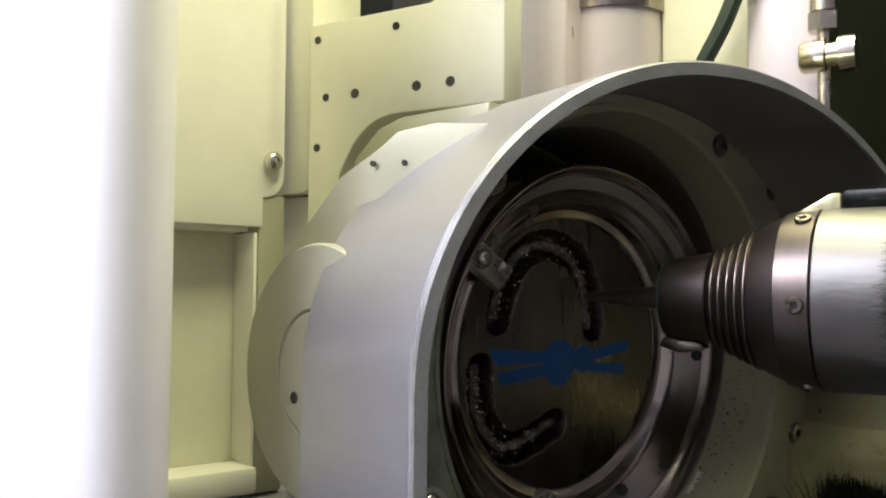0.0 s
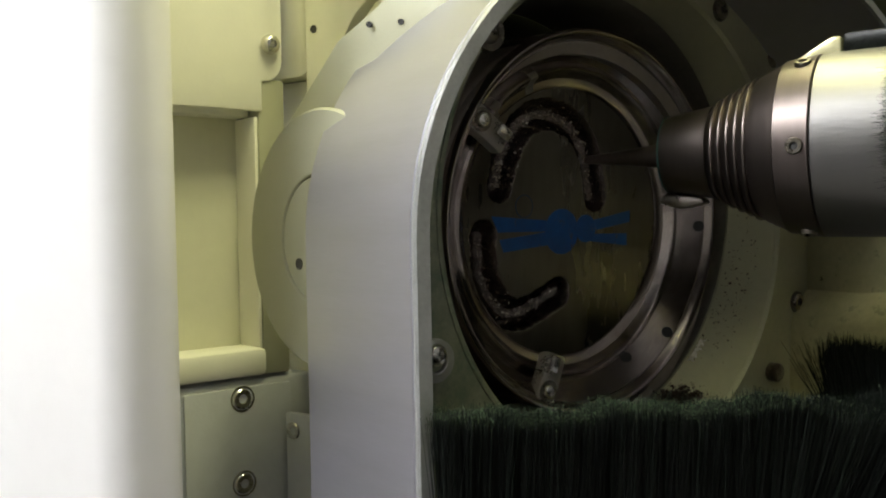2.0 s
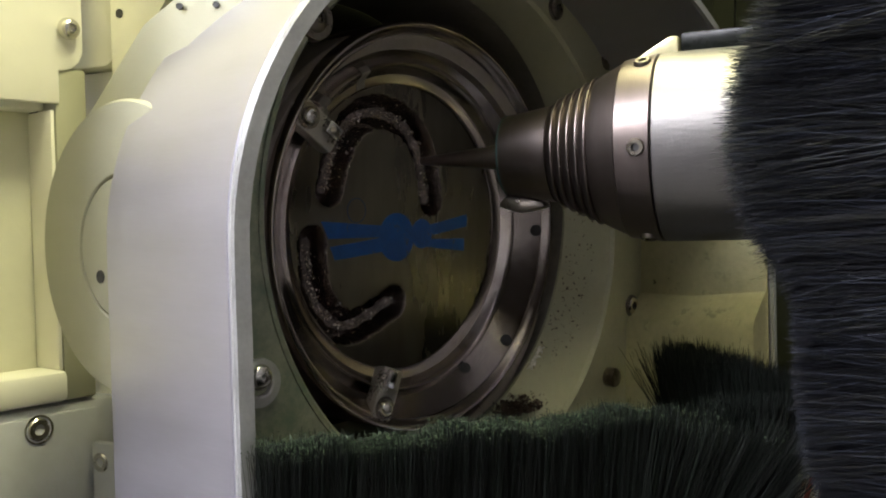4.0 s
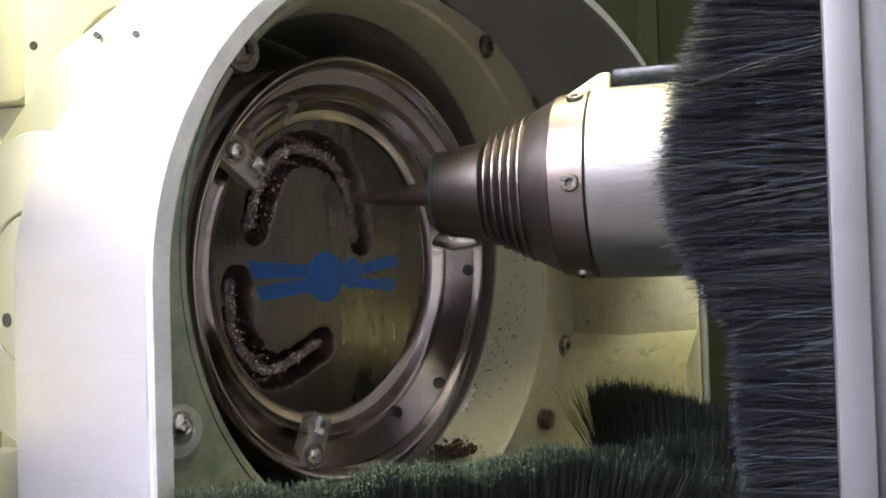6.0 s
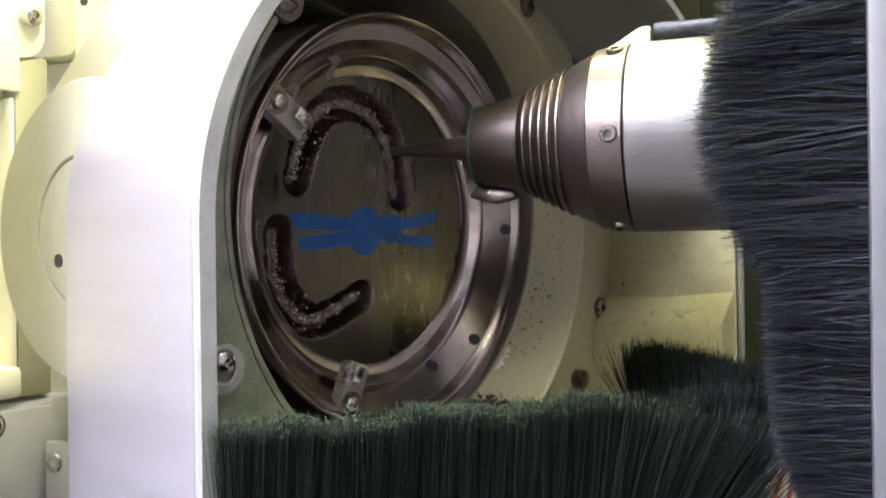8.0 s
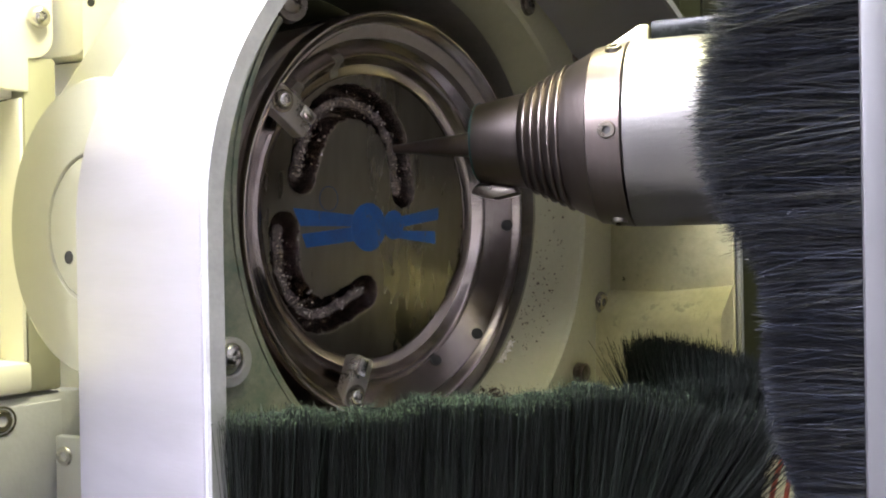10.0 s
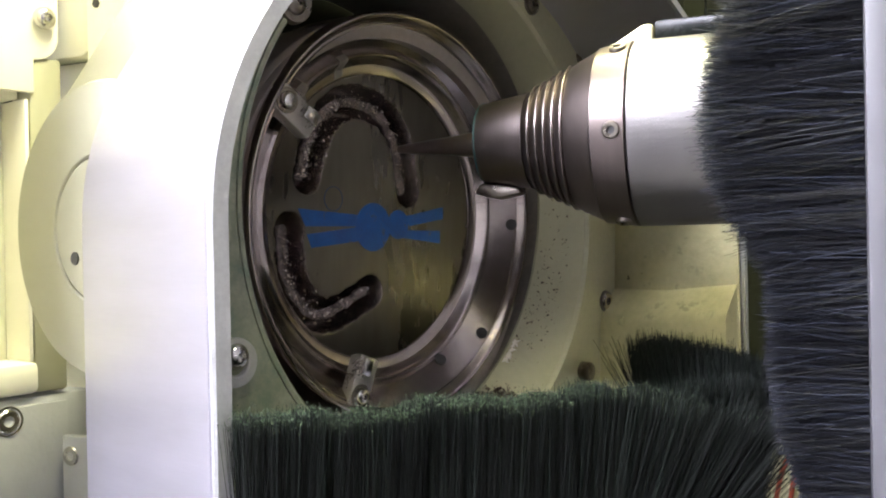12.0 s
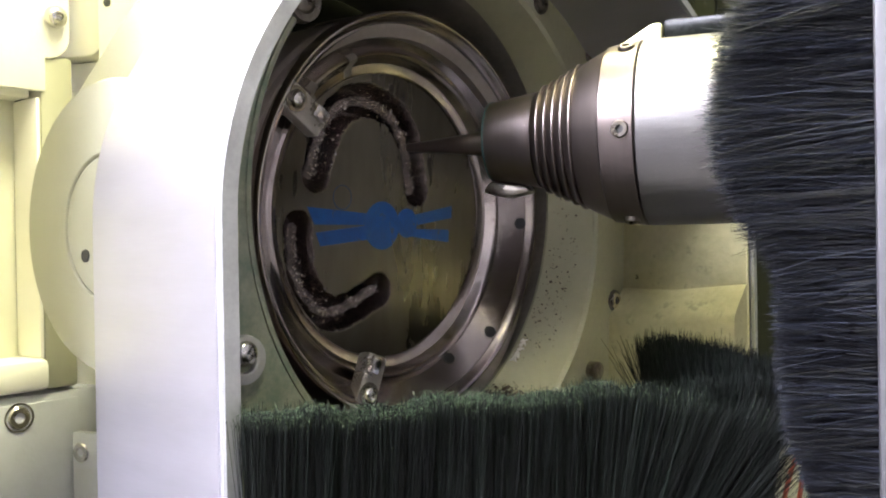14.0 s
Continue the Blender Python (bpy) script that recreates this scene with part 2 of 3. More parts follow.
def smooth_path(pts, n=8):
    """A rounded line through points."""
    p = [Vector(q) for q in pts]
    p = [2 * p[0] - p[1], *p, 2 * p[-1] - p[-2]]
    out = []
    for i in range(1, len(p) - 2):
        for k in range(n):
            t = k / n
            a, b, c, d = p[i - 1], p[i], p[i + 1], p[i + 2]
            out.append(0.5 * (2 * b + (c - a) * t + (2 * a - 5 * b + 4 * c - d) * t * t + (3 * b - a - 3 * c + d) * t ** 3))
    out.append(p[-2])
    return out


def socket_screw(parent, m, r=0.004, h=0.003, material=None, name="screw", label=""):
    """A cap screw with a hexagon socket; its head stands along local +x."""
    bm = lathe([(h - 0.0022, r * 0.42), (h, r * 0.47), (h, r * 0.86), (h - 0.0005, r), (-0.002, r), (-0.002, r * 0.42)], 28)
    head = part(name, bm, material or CHROME, parent, label, m)
    # dark hexagon: the shade down the socket is put into its colour
    sock = bmesh.new()
    bmesh.ops.create_circle(sock, cap_ends=True, radius=r * 0.46, segments=6)
    part("socket", sock, HOLE, head, "", pose(h - 0.0007, 0, 0, 0, 90, 0))
    return head


def bore(parent, m, r, name="hole"):
    """A flat dark disc with a fine rim; its colour stands for the shade in a bore. Opens along local +x."""
    bm = lathe([(-0.0006, r * 1.02), (0.0002, r * 1.02), (0.0003, r), (0.00015, r * 0.9), (0.00015, 1e-5)], 24, closed=False)
    return part(name, bm, HOLE, parent, "", m)


tip_points = {}


def bristles(roots, dirs, length, width, bend, material, name, parent, label, seed, spread=0.12, stray_bend=0.05):
    """Many single hairs, each a thin three-sided tapered prism in two bent pieces."""
    rng = np.random.default_rng(seed)
    roots, dirs = np.asarray(roots, float), np.asarray(dirs, float)
    n = len(roots)
    dirs = dirs + rng.normal(0, spread, (n, 3))
    dirs /= np.linalg.norm(dirs, axis=1)[:, None]
    length = np.asarray(length) * np.ones(n)
    bend = np.asarray(bend, float) + rng.normal(0, stray_bend, (n, 3))
    side = np.cross(dirs, rng.normal(0, 1, (n, 3)))
    side /= np.linalg.norm(side, axis=1)[:, None]
    third = np.cross(dirs, side)
    verts = []
    for k, (s, w) in enumerate(((0.0, 1.0), (0.55, 0.95), (1.0, 0.55))):
        c = roots + dirs * (length * s)[:, None] + bend * (length * s * s)[:, None]
        for a in range(3):
            th = 2 * math.pi * a / 3
            verts.append(c + (width * w / 2) * (math.cos(th) * side + math.sin(th) * third))
    tip_points[name + parent.name] = np.mean(verts[6:9], axis=0), np.mean(verts[3:6], axis=0)
    verts = np.stack(verts, 1).reshape(-1, 3)
    faces = []
    for i in range(n):
        o = i * 9
        for k in (0, 3):
            for a in range(3):
                b = (a + 1) % 3
                faces.append((o + k + a, o + k + b, o + k + 3 + b, o + k + 3 + a))
        faces.append((o + 6, o + 7, o + 8))
    me = bpy.data.meshes.new(name)
    me.from_pydata(verts.tolist(), [], faces)
    me.materials.append(material)
    ob = new(name, me)
    ob.parent = parent
    tagged(ob, label, "", "", "stuff")
    return ob


# ---- the closed housing round the machine ----
solo("floor", box(-0.75, 0.6, -1.15, 0.3, -0.03, 0.0, 0), MIDW, "grey painted machine bed", "floor", kind="structure")
# back wall coloured as dark as the shaded depth of the chamber
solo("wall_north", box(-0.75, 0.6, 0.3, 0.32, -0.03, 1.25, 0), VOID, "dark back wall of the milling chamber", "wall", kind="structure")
solo("wall_east", box(0.6, 0.62, -1.15, 0.32, -0.03, 1.25, 0), MIDW, "plain grey side wall", "wall", kind="structure")
solo("wall_west", box(-0.77, -0.75, -1.15, 0.32, -0.03, 1.25, 0), WHITE, "plain white side wall", "wall", kind="structure")
solo("wall_south", box(-0.77, 0.62, -1.17, -1.15, -0.03, 1.25, 0), ROOMW, "plain pale wall", "wall", kind="structure")
solo("ceiling", box(-0.77, 0.62, -1.17, 0.32, 1.25, 1.27, 0), ROOMW, "plain white ceiling", "ceiling", kind="structure")

# ---- tilted work head: frame at yaw -14.9 about the blank's axis ----
HEAD = pose(0, 0, 0.2, 0, 0, -14.9)

# hood
YR = radians(-29)
RIMC, RH, RV = Vector((0.0582, -0.0231, 0.2)), 0.095, 0.086
RDIR = Vector((-math.sin(YR), math.cos(YR), 0))


def run_back(h):
    """The way the hood wall runs at a place across its mouth: the far leg splays outward."""
    a = radians(-26 - 4 * h / RH)
    return Vector((math.cos(a), math.sin(a), 0))




def arch_outline(off, n=56):
    """Half oval on two straight legs, across the mouth, moved inward by off."""
    pts = [(-(RH - off), -0.2 + k * 0.2 / 6) for k in range(6)]
    pts += [(-(RH - off) * math.cos(math.pi * k / n), (RV - off) * math.sin(math.pi * k / n)) for k in range(n + 1)]
    pts += [((RH - off), -0.2 + k * 0.2 / 6) for k in range(5, -1, -1)]
    return pts


def arch_shell(off_out, off_in, lo, hi, taper=0.0015):
    bm = bmesh.new()
    loops = []
    for off, d in ((off_out + taper, hi), (off_out, hi - taper), (off_out, lo), (off_in, lo), (off_in, hi - 0.0004), (off_in + 0.0004, hi)):
        ring_pts = []
        for (h0, v0), (h1, v1) in zip(arch_outline(0.0), arch_outline(off)):
            k = 1.0 - 0.6 * max(0.0, h0) / RH
            ring_pts.append((h0 + (h1 - h0) * k, v0 + (v1 - v0) * k))
        loops.append([bm.verts.new(RIMC + RDIR * h + Vector((0, 0, v)) + run_back(h) * d) for h, v in ring_pts])
    for i in range(len(loops)):
        p, q = loops[i], loops[(i + 1) % len(loops)]
        for j in range(len(p) - 1):
            bm.faces.new((p[j], p[j + 1], q[j + 1], q[j]))
    for e in (0, -1):
        bm.faces.new([l[e] for l in loops])
    return bm


hood = thing("work_head_hood", "silver-white arched metal hood with a bare worn rim", "hood")
part("shell", arch_shell(0.0, 0.0034, -0.0529, -0.0006, 0.0003), HOOD, hood)
part("rim", arch_shell(0.0003, 0.0037, -0.0007, 0.0007, 0.0005), RIM, hood, "bare aluminium rim with small nicks")

ledge = bmesh.new()
cross = [(0.0, 0.1775), (-0.002, 0.1765), (-0.0100, 0.1680), (-0.0112, 0.1655), (-0.0112, 0.04), (0.0, 0.04)]
ends = []
for d in (-0.056, -0.030, -0.0012):
    ends.append([ledge.verts.new(RIMC + RDIR * (RH - 0.0018 + c * (1.0 if d < -0.01 else 0.8)) + Vector((0, 0, z - 0.2 + (0.003 if d > -0.02 else 0))) + run_back(RH) * d) for c, z in cross])
for p, q in zip(ends, ends[1:]):
    for k in range(len(cross)):
        ledge.faces.new((p[k], p[(k + 1) % len(cross)], q[(k + 1) % len(cross)], q[k]))
ledge.faces.new(ends[0])
ledge.faces.new(ends[-1])
# the ledge's yellow is lamp light put into the colour
part("inner_ledge", ledge, TINTED, hood, "yellowish sloped ledge on the inner wall")
# thin added sheet that carries the lamp's yellow over the hood's inner wall
part("tint_liner", prism([(0.0, -0.0012), (0.0550, -0.0012), (0.0550, 0.0), (0.0, 0.0)], 0.0, 0.235, "z", 0.0004), TINTED, hood, "yellowish cast lining",
     Matrix.Translation((RIMC + RDIR * (RH - 0.0020) + run_back(RH) * -0.056).to_2d().to_3d()) @ pose(0, 0, 0, 0, 0, -30))

# clamped work: frame of the ring and the blank, turned and tipped a little against the head
RING = pose(-0.0003, -0.0013, 0.2034, 0, 0, -19.5) @ pose(0, 0, 0, 0, 2.15, 0)

# end plate with its round opening
plate = thing("end_plate", "beige aluminium plate with a large round opening and green dust", "plate")
PS = 0.0262
OH, OZ, OR = 0.0045, -0.0008, 0.0755
SLANT = 0.0042


def eccentric(loops, n=120):
    """Circles (along x, centre across, centre up, radius, slant) joined into a closed band."""
    bm = bmesh.new()
    rings = []
    for x, h, z, r, *slant in loops:
        turn = [2 * math.pi * k / n for k in range(n)]
        rings.append([bm.verts.new((x, h + r * math.cos(a), z + r * math.sin(a) + (SLANT * (0.25 - math.cos(a)) if slant else 0.0))) for a in turn])
    for p, q in zip(rings, rings[1:] + rings[:1]):
        for k in range(n):
            bm.faces.new((p[k], p[(k + 1) % n], q[(k + 1) % n], q[k]))
    return bm


bm = bmesh.new()
n = 120
outer, inner = [], []
for k in range(n):
    a = 2 * math.pi * k / n
    c, s = math.cos(a), math.sin(a)
    hh = 0.110 if c > 0 else 0.0850
    # half oval above the axis, square below it
    if s >= 0:
        o = (hh * c, 0.0800 * s)
    else:
        m = max(abs(c) / hh, abs(s) / 0.13)
        o = (c / m, s / m)
    outer.append(o)
    inner.append((OH + (OR + 0.0016) * c, OZ + (OR + 0.0016) * s + SLANT * (0.25 - c)))
rows = []
for d in (PS, PS - 0.006):
    rows.append([bm.verts.new((d, *o)) for o in outer])
    rows.append([bm.verts.new((d, *i)) for i in inner])
for k in range(n):
    j = (k + 1) % n
    bm.faces.new((rows[0][k], rows[0][j], rows[1][j], rows[1][k]))
    bm.faces.new((rows[1][k], rows[1][j], rows[3][j], rows[3][k]))
    bm.faces.new((rows[3][k], rows[3][j], rows[2][j], rows[2][k]))
    bm.faces.new((rows[2][k], rows[2][j], rows[0][j], rows[0][k]))
part("plate", bm, PLATE, plate, "", RING)
# chamfered lip of the opening, with a fine dark joint to the plate
part("opening_lip", eccentric([(PS + 0.0002, OH, OZ, OR + 0.0014, 1), (PS + 0.0002, OH, OZ, OR + 0.0002, 1), (PS - 0.0010, OH, OZ, OR - 0.0008, 1), (PS - 0.006, OH, OZ, OR - 0.0006, 1), (PS - 0.006, OH, OZ, OR + 0.0014, 1)]), PLATE, plate, "chamfered lip of the opening", RING)
part("cover_ring", eccentric([(PS - 0.0012, OH, OZ, OR - 0.0009, 1), (0.0130, -0.0005, 0.0030, 0.0690), (0.0122, -0.0005, 0.0030, 0.0690), (0.0122, -0.0005, 0.0030, 0.0760), (PS - 0.006, OH, OZ, OR - 0.0002, 1)]), COVER, plate, "beige metal cover ring", RING)
part("inner_sleeve", eccentric([(0.0120, -0.0005, 0.0030, 0.0705), (0.0120, -0.0005, 0.0030, 0.0691), (-0.03, -0.0005, 0.0030, 0.0691), (-0.03, -0.0005, 0.0030, 0.0705)], 96), SLEEVE, plate, "dark sleeve in shadow", RING)


def on_head(x, h, z):
    return RING @ pose(x, h, z)


def button_screw(parent, m, r=0.003, h=0.002, material=None):
    """A domed screw with a small hexagon socket; its head stands along local +x."""
    prof = [(-0.001, r * 0.9), (0.0, r)] + [(h * math.sin(radians(a)), r * (0.36 + 0.64 * math.cos(radians(a)))) for a in range(10, 91, 16)] + [(h * 0.55, r * 0.30), (h * 0.5, 1e-5)]
    return part("screw", lathe(prof, 28, closed=False), material or CHROME, parent, "domed bright screw", m)


part("washer", lathe([(PS - 0.001, 0.0030), (PS + 0.0014, 0.0030), (PS + 0.0016, 0.0034), (PS + 0.0012, 0.0056), (PS - 0.001, 0.0060)], 32), WASHER, plate, "pale washer", on_head(0, -0.0730, -0.0338))
button_screw(plate, on_head(PS + 0.001, -0.0733, -0.0322), 0.0031, 0.0022)
part("washer", lathe([(PS - 0.001, 0.0028), (PS + 0.0010, 0.0028), (PS + 0.0010, 0.0050), (PS - 0.001, 0.0054)], 32), DARKSTEEL, plate, "dull washer", on_head(0, -0.0560, 0.0512))
button_screw(plate, on_head(PS + 0.0006, -0.0560, 0.0512), 0.0034, 0.0014, DARKSTEEL)
for h, z, r in ((0.0925, -0.0298, 0.0042), (0.0743, 0.0571, 0.0040), (0.0430, 0.0695, 0.0040)):
    part("screw_seat", lathe([(PS - 0.0005, r * 0.55), (PS + 0.0006, r * 0.6), (PS + 0.0006, r * 0.9), (PS - 0.0005, r)], 28), DARKSTEEL, plate, "", on_head(0, h, z))
    socket_screw(plate, on_head(PS + 0.0002, h, z), r * 0.72, 0.0012, BRASS if z < 0 else DARKSTEEL)
part("pin", rod([(PS - 0.002, 0.0034), (PS + 0.003, 0.0034), (PS + 0.0035, 0.003)], 28), DARKSTEEL, plate, "dull dark pin", on_head(0, 0.0772, -0.0538))
part("pin", rod([(PS - 0.002, 0.0036), (PS + 0.004, 0.0036), (PS + 0.0045, 0.0030)], 28), CLAMPM, plate, "pale steel pin", on_head(0, 0.0945, -0.0530))
# added near-black disc: closes the sleeve and paints the gap's shade
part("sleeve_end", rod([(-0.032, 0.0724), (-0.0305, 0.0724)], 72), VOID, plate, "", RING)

# clamp ring
ring = thing("clamping_ring", "worn steel clamping ring with a raised lip and bored holes", "clamp ring", RING)
part("ring_body", lathe([(-0.0010, 0.0432), (0.0004, 0.0433), (0.0010, 0.0440), (0.0018, 0.0462), (0.0038, 0.0476), (0.0050, 0.0482), (0.0054, 0.0488), (0.0051, 0.0495), (0.0043, 0.0503), (0.0108, 0.0562), (0.0112, 0.0566), (0.0112, 0.0570), (0.0124, 0.0580),
                         (0.0136, 0.0586), (0.0140, 0.0592), (0.0139, 0.0597), (0.0131, 0.0602), (-0.012, 0.0604), (-0.012, 0.0432)], 160), STEEL, ring)
part("outer_flange", eccentric([(x, -0.0022, -0.0065, r) for x, r in ((0.0100, 0.0590), (0.0108, 0.0612), (0.0112, 0.0620), (0.0112, 0.0627), (0.0106, 0.0633), (0.0094, 0.0637), (0.0088, 0.0648), (0.0080, 0.0652), (-0.010, 0.0652), (-0.010, 0.0590))], 140), DULL, ring, "dull steel outer flange")
for a in (114, 135):
    # dark strip laid over the ridge; its colour stands for the cut's shade
    part("notch", prism([(0.0013, 0.0441), (0.0020, 0.0461), (0.0040, 0.0474), (0.0052, 0.0480), (0.0057, 0.0488), (0.0053, 0.0497), (0.0046, 0.0504), (0.0020, 0.0504), (0.0, 0.0441)], -0.0016, 0.0016, "z", 0), SLEEVE, ring, "dark cut notch", pose(0, 0, 0, a, 0, 0))
for a, r in ((-2.0, 0.0555), (38, 0.0550), (-44.0, 0.0552), (-63, 0.0515)):
    bore(ring, pose(0, 0, 0, a, 0, 0) @ pose(0.0044 + (r - 0.0503) * 1.10, r, 0, 0, 0, -47), 0.0019)


def clamp(angle, r, turn=0.0, size=1.0):
    """A small screwed finger that holds the blank."""
    c = thing("clamp_finger", "small bright steel clamp finger with a domed screw", "clamp", RING @ pose(0, 0, 0, angle, 0, 0) @ pose(0.0078, r, 0, turn, 0, 0) @ Matrix.Scale(size, 4), "clamp fingers")
    part("finger", prism([(-0.0100, -0.0034), (-0.0090, -0.0038), (0.0022, -0.0038)] + arc(0.0022, 0.0, 0.0038, -80, 80, 8) + [(0.0022, 0.0038), (-0.0090, 0.0038), (-0.0100, 0.0034)], 0.0, 0.0040, "x", 0.0006), CLAMPM, c)
    part("tab", box(0.0042, 0.0055, -0.0094, -0.0046, -0.0030, 0.0006, 0.0005), CHROME, c, "bright raised step")
    part("seat", lathe([(0.0036, 0.0024), (0.0044, 0.0026), (0.0044, 0.0033), (0.0036, 0.0034)], 28), DARKSTEEL, c, "", pose(0, 0.0010, 0))
    button_screw(c, pose(0.0042, 0.0010, 0), 0.0024, 0.0018)
    return c


clamp(147, 0.0540, 0.0, 1.05)
clamp(249.6, 0.0535, 0.0, 1.05)

# blank with two milled dental arches
def seg_dist(px, py, line):
    best, at = np.full(px.shape, 9.0), np.zeros(px.shape)
    total = 0.0
    for (ax, ay), (bx, by) in zip(line, line[1:]):
        dx, dy = bx - ax, by - ay
        ln = math.hypot(dx, dy)
        t = np.clip(((px - ax) * dx + (py - ay) * dy) / ln ** 2, 0, 1)
        d = np.hypot(px - ax - t * dx, py - ay - t * dy)
        at = np.where(d < best, total + t * ln, at)
        best = np.minimum(best, d)
        total += ln
    return best, at


UPPER = [(v.x, v.y) for v in smooth_path([(-0.0288, 0.0114, 0), (-0.0261, 0.0205, 0), (-0.0210, 0.0292, 0), (-0.0139, 0.0337, 0), (-0.0062, 0.0343, 0), (0.0036, 0.0310, 0), (0.0101, 0.0227, 0), (0.0134, 0.0083, 0)], 6)]
LOWER = [(v.x, v.y) for v in smooth_path([(-0.0351, -0.0040, 0), (-0.0347, -0.0106, 0), (-0.0335, -0.0177, 0), (-0.0282, -0.0255, 0), (-0.0218, -0.0288, 0), (-0.0139, -0.0272, 0), (-0.0033, -0.0228, 0)], 6)]


def blank_mesh():
    N, R = 250, 0.0434
    g = np.linspace(-R, R, N)
    H, Z = np.meshgrid(g, g, indexing="ij")
    depth = np.zeros_like(H)
    for line, seed in ((UPPER, 3.0), (LOWER, 8.0)):
        d, s = seg_dist(H, Z, line)
        wob = 0.00018 * np.sin(s * 900 + seed) + 0.00012 * np.sin(s * 2300)
        groove = 1 / (1 + np.exp((d - 0.0047 - wob) / 0.00012))
        teeth = 0.0004 * np.sin(H * 9100 + Z * 3100) * np.sin(Z * 8300 - H * 2000) + 0.0009 * np.abs(np.sin(s * 430 + seed)) + 0.0004 * np.sin(H * 5200) * np.sin(Z * 4700)
        ridge = 1 / (1 + np.exp((d - 0.0021 - 0.5 * wob) / 0.00018))
        depth = np.maximum(depth, groove * (0.0095 - ridge * (0.0070 + teeth - 0.001)))
    me_v, idx = [], -np.ones(H.shape, int)
    inside = np.hypot(H, Z) <= R
    faces = []
    for i in range(N):
        for j in range(N):
            if inside[i, j]:
                idx[i, j] = len(me_v)
                me_v.append((-depth[i, j], H[i, j], Z[i, j]))
    for i in range(N - 1):
        for j in range(N - 1):
            q = (idx[i, j], idx[i + 1, j], idx[i + 1, j + 1], idx[i, j + 1])
            if min(q) >= 0:
                faces.append(q)
    me = bpy.data.meshes.new("blank_face")
    me.from_pydata(me_v, [], faces)
    for p in me.polygons:
        p.use_smooth = True
    me.materials.append(DISC)
    me.materials.append(WET)
    flat = np.array([v[0] for v in me_v])
    for p, q in zip(me.polygons, faces):
        p.material_index = int(flat[list(q)].min() < -0.0006)
    return me


blank = thing("metal_blank", "dark round metal milling blank with two milled horseshoe dental arches", "milling blank", RING)
face = new("blank_face", blank_mesh())
face.parent = blank
part("blank_body", lathe([(-0.0004, 0.0424), (-0.0006, 0.0431), (-0.016, 0.0431), (-0.016, 0.041), (-0.0128, 0.0408), (-0.0128, 1e-5), (-0.0120, 1e-5), (-0.0120, 0.0408)], 96), DARKSTEEL, blank)


def flat_mark(outline, x0=0.00025, x1=0.00004):
    return prism(outline, x1, x0, "x", 0)


part("printed_mark", flat_mark(arc(-0.0023, -0.0030, 0.0074, 0, 350, 35)), BLUE, blank, "blue printed spot")
part("printed_spot", flat_mark(arc(0.0088, -0.0022, 0.0046, 0, 350, 30), 0.00020, 0.00003), BLUE, blank, "small blue printed spot")
for band in ([(-0.0321, 0.0022), (-0.0080, 0.0006), (-0.0080, -0.0028), (-0.0294, -0.0028)], [(-0.0288, -0.0051), (-0.0080, -0.0029), (-0.0080, -0.0072), (-0.0271, -0.0090)],
             [(0.0128, 0.0006), (0.0304, 0.0037), (0.0304, -0.0003), (0.0140, -0.0027)], [(0.0106, -0.0040), (0.0290, -0.0042), (0.0291, -0.0084), (0.0106, -0.0064)]):
    part("printed_band", flat_mark(band, 0.00016, 0.00002), BLUE, blank, "blue printed band")
part("printed_ring", lathe([(0.00003, 0.0034), (0.00014, 0.0034), (0.00014, 0.0037), (0.00003, 0.0037)], 40), BLUEF, blank, "faint blue scribbled ring", pose(0, -0.0187, 0.0052))

for k, (h0, z0) in enumerate(((0.0165, -0.0088), (0.0200, -0.0100), (0.0120, -0.0080))):
    line3 = [(0.00012, h0 + 0.0011 * j + 0.0009 * math.cos(1.9 * j + k), z0 + 0.0013 * math.sin(2.3 * j + 2 * k)) for j in range(7)]
    part("scratch", tube(smooth_path(line3, 5), 0.00007, 5), SLEEVE, blank, "dull scribbled scratch")

rng = random.Random(4)


def flakes(name, places, size, material, label, category, flat=0.5):
    """Loose swarf: many small bent chips in one heap."""
    octa = np.array([(1, 0, 0), (-1, 0, 0), (0, 1, 0), (0, -1, 0), (0, 0, 1), (0, 0, -1)], float)
    tris = [(0, 2, 4), (2, 1, 4), (1, 3, 4), (3, 0, 4), (2, 0, 5), (1, 2, 5), (3, 1, 5), (0, 3, 5)]
    verts, faces = [], []
    for p in places:
        r = size * (0.4 + 1.1 * rng.random() ** 2)
        turn = Euler([rng.uniform(0, 6.3) for _ in range(3)]).to_matrix() @ Matrix.Diagonal((r, r * rng.uniform(0.4, 1), r * flat))
        o = len(verts)
        verts += [tuple(p + turn @ Vector(v)) for v in octa]
        faces += [(a + o, b + o, c + o) for a, b, c in tris]
    me = bpy.data.meshes.new(name)
    me.from_pydata(verts, [], faces)
    me.materials.append(material)
    return tagged(new(name, me), label, category, kind="stuff")


spots = []
for line in (UPPER, LOWER):
    for k in range(60):
        i = rng.randrange(len(line))
        side = rng.choice((-1, 1)) * rng.uniform(0.0035, 0.0056)
        a = rng.uniform(0, 6.28)
        spots.append(RING @ Vector((0.0003, line[i][0] + side * math.cos(a), line[i][1] + side * math.sin(a))))
for line in (UPPER, LOWER):
    for k in range(260):
        i = int(len(line) * rng.random() ** (1.6 if line is UPPER else 0.9))
        a, side = rng.uniform(0, 6.28), rng.uniform(0, 0.0022)
        spots.append(RING @ Vector((-0.0018 + rng.uniform(-0.0006, 0.0004), line[i][0] + side * math.cos(a), line[i][1] + side * math.sin(a))))
flakes("swarf_on_blank", spots, 0.00038, SPARK, "bright metal chips along the milled grooves", "swarf")

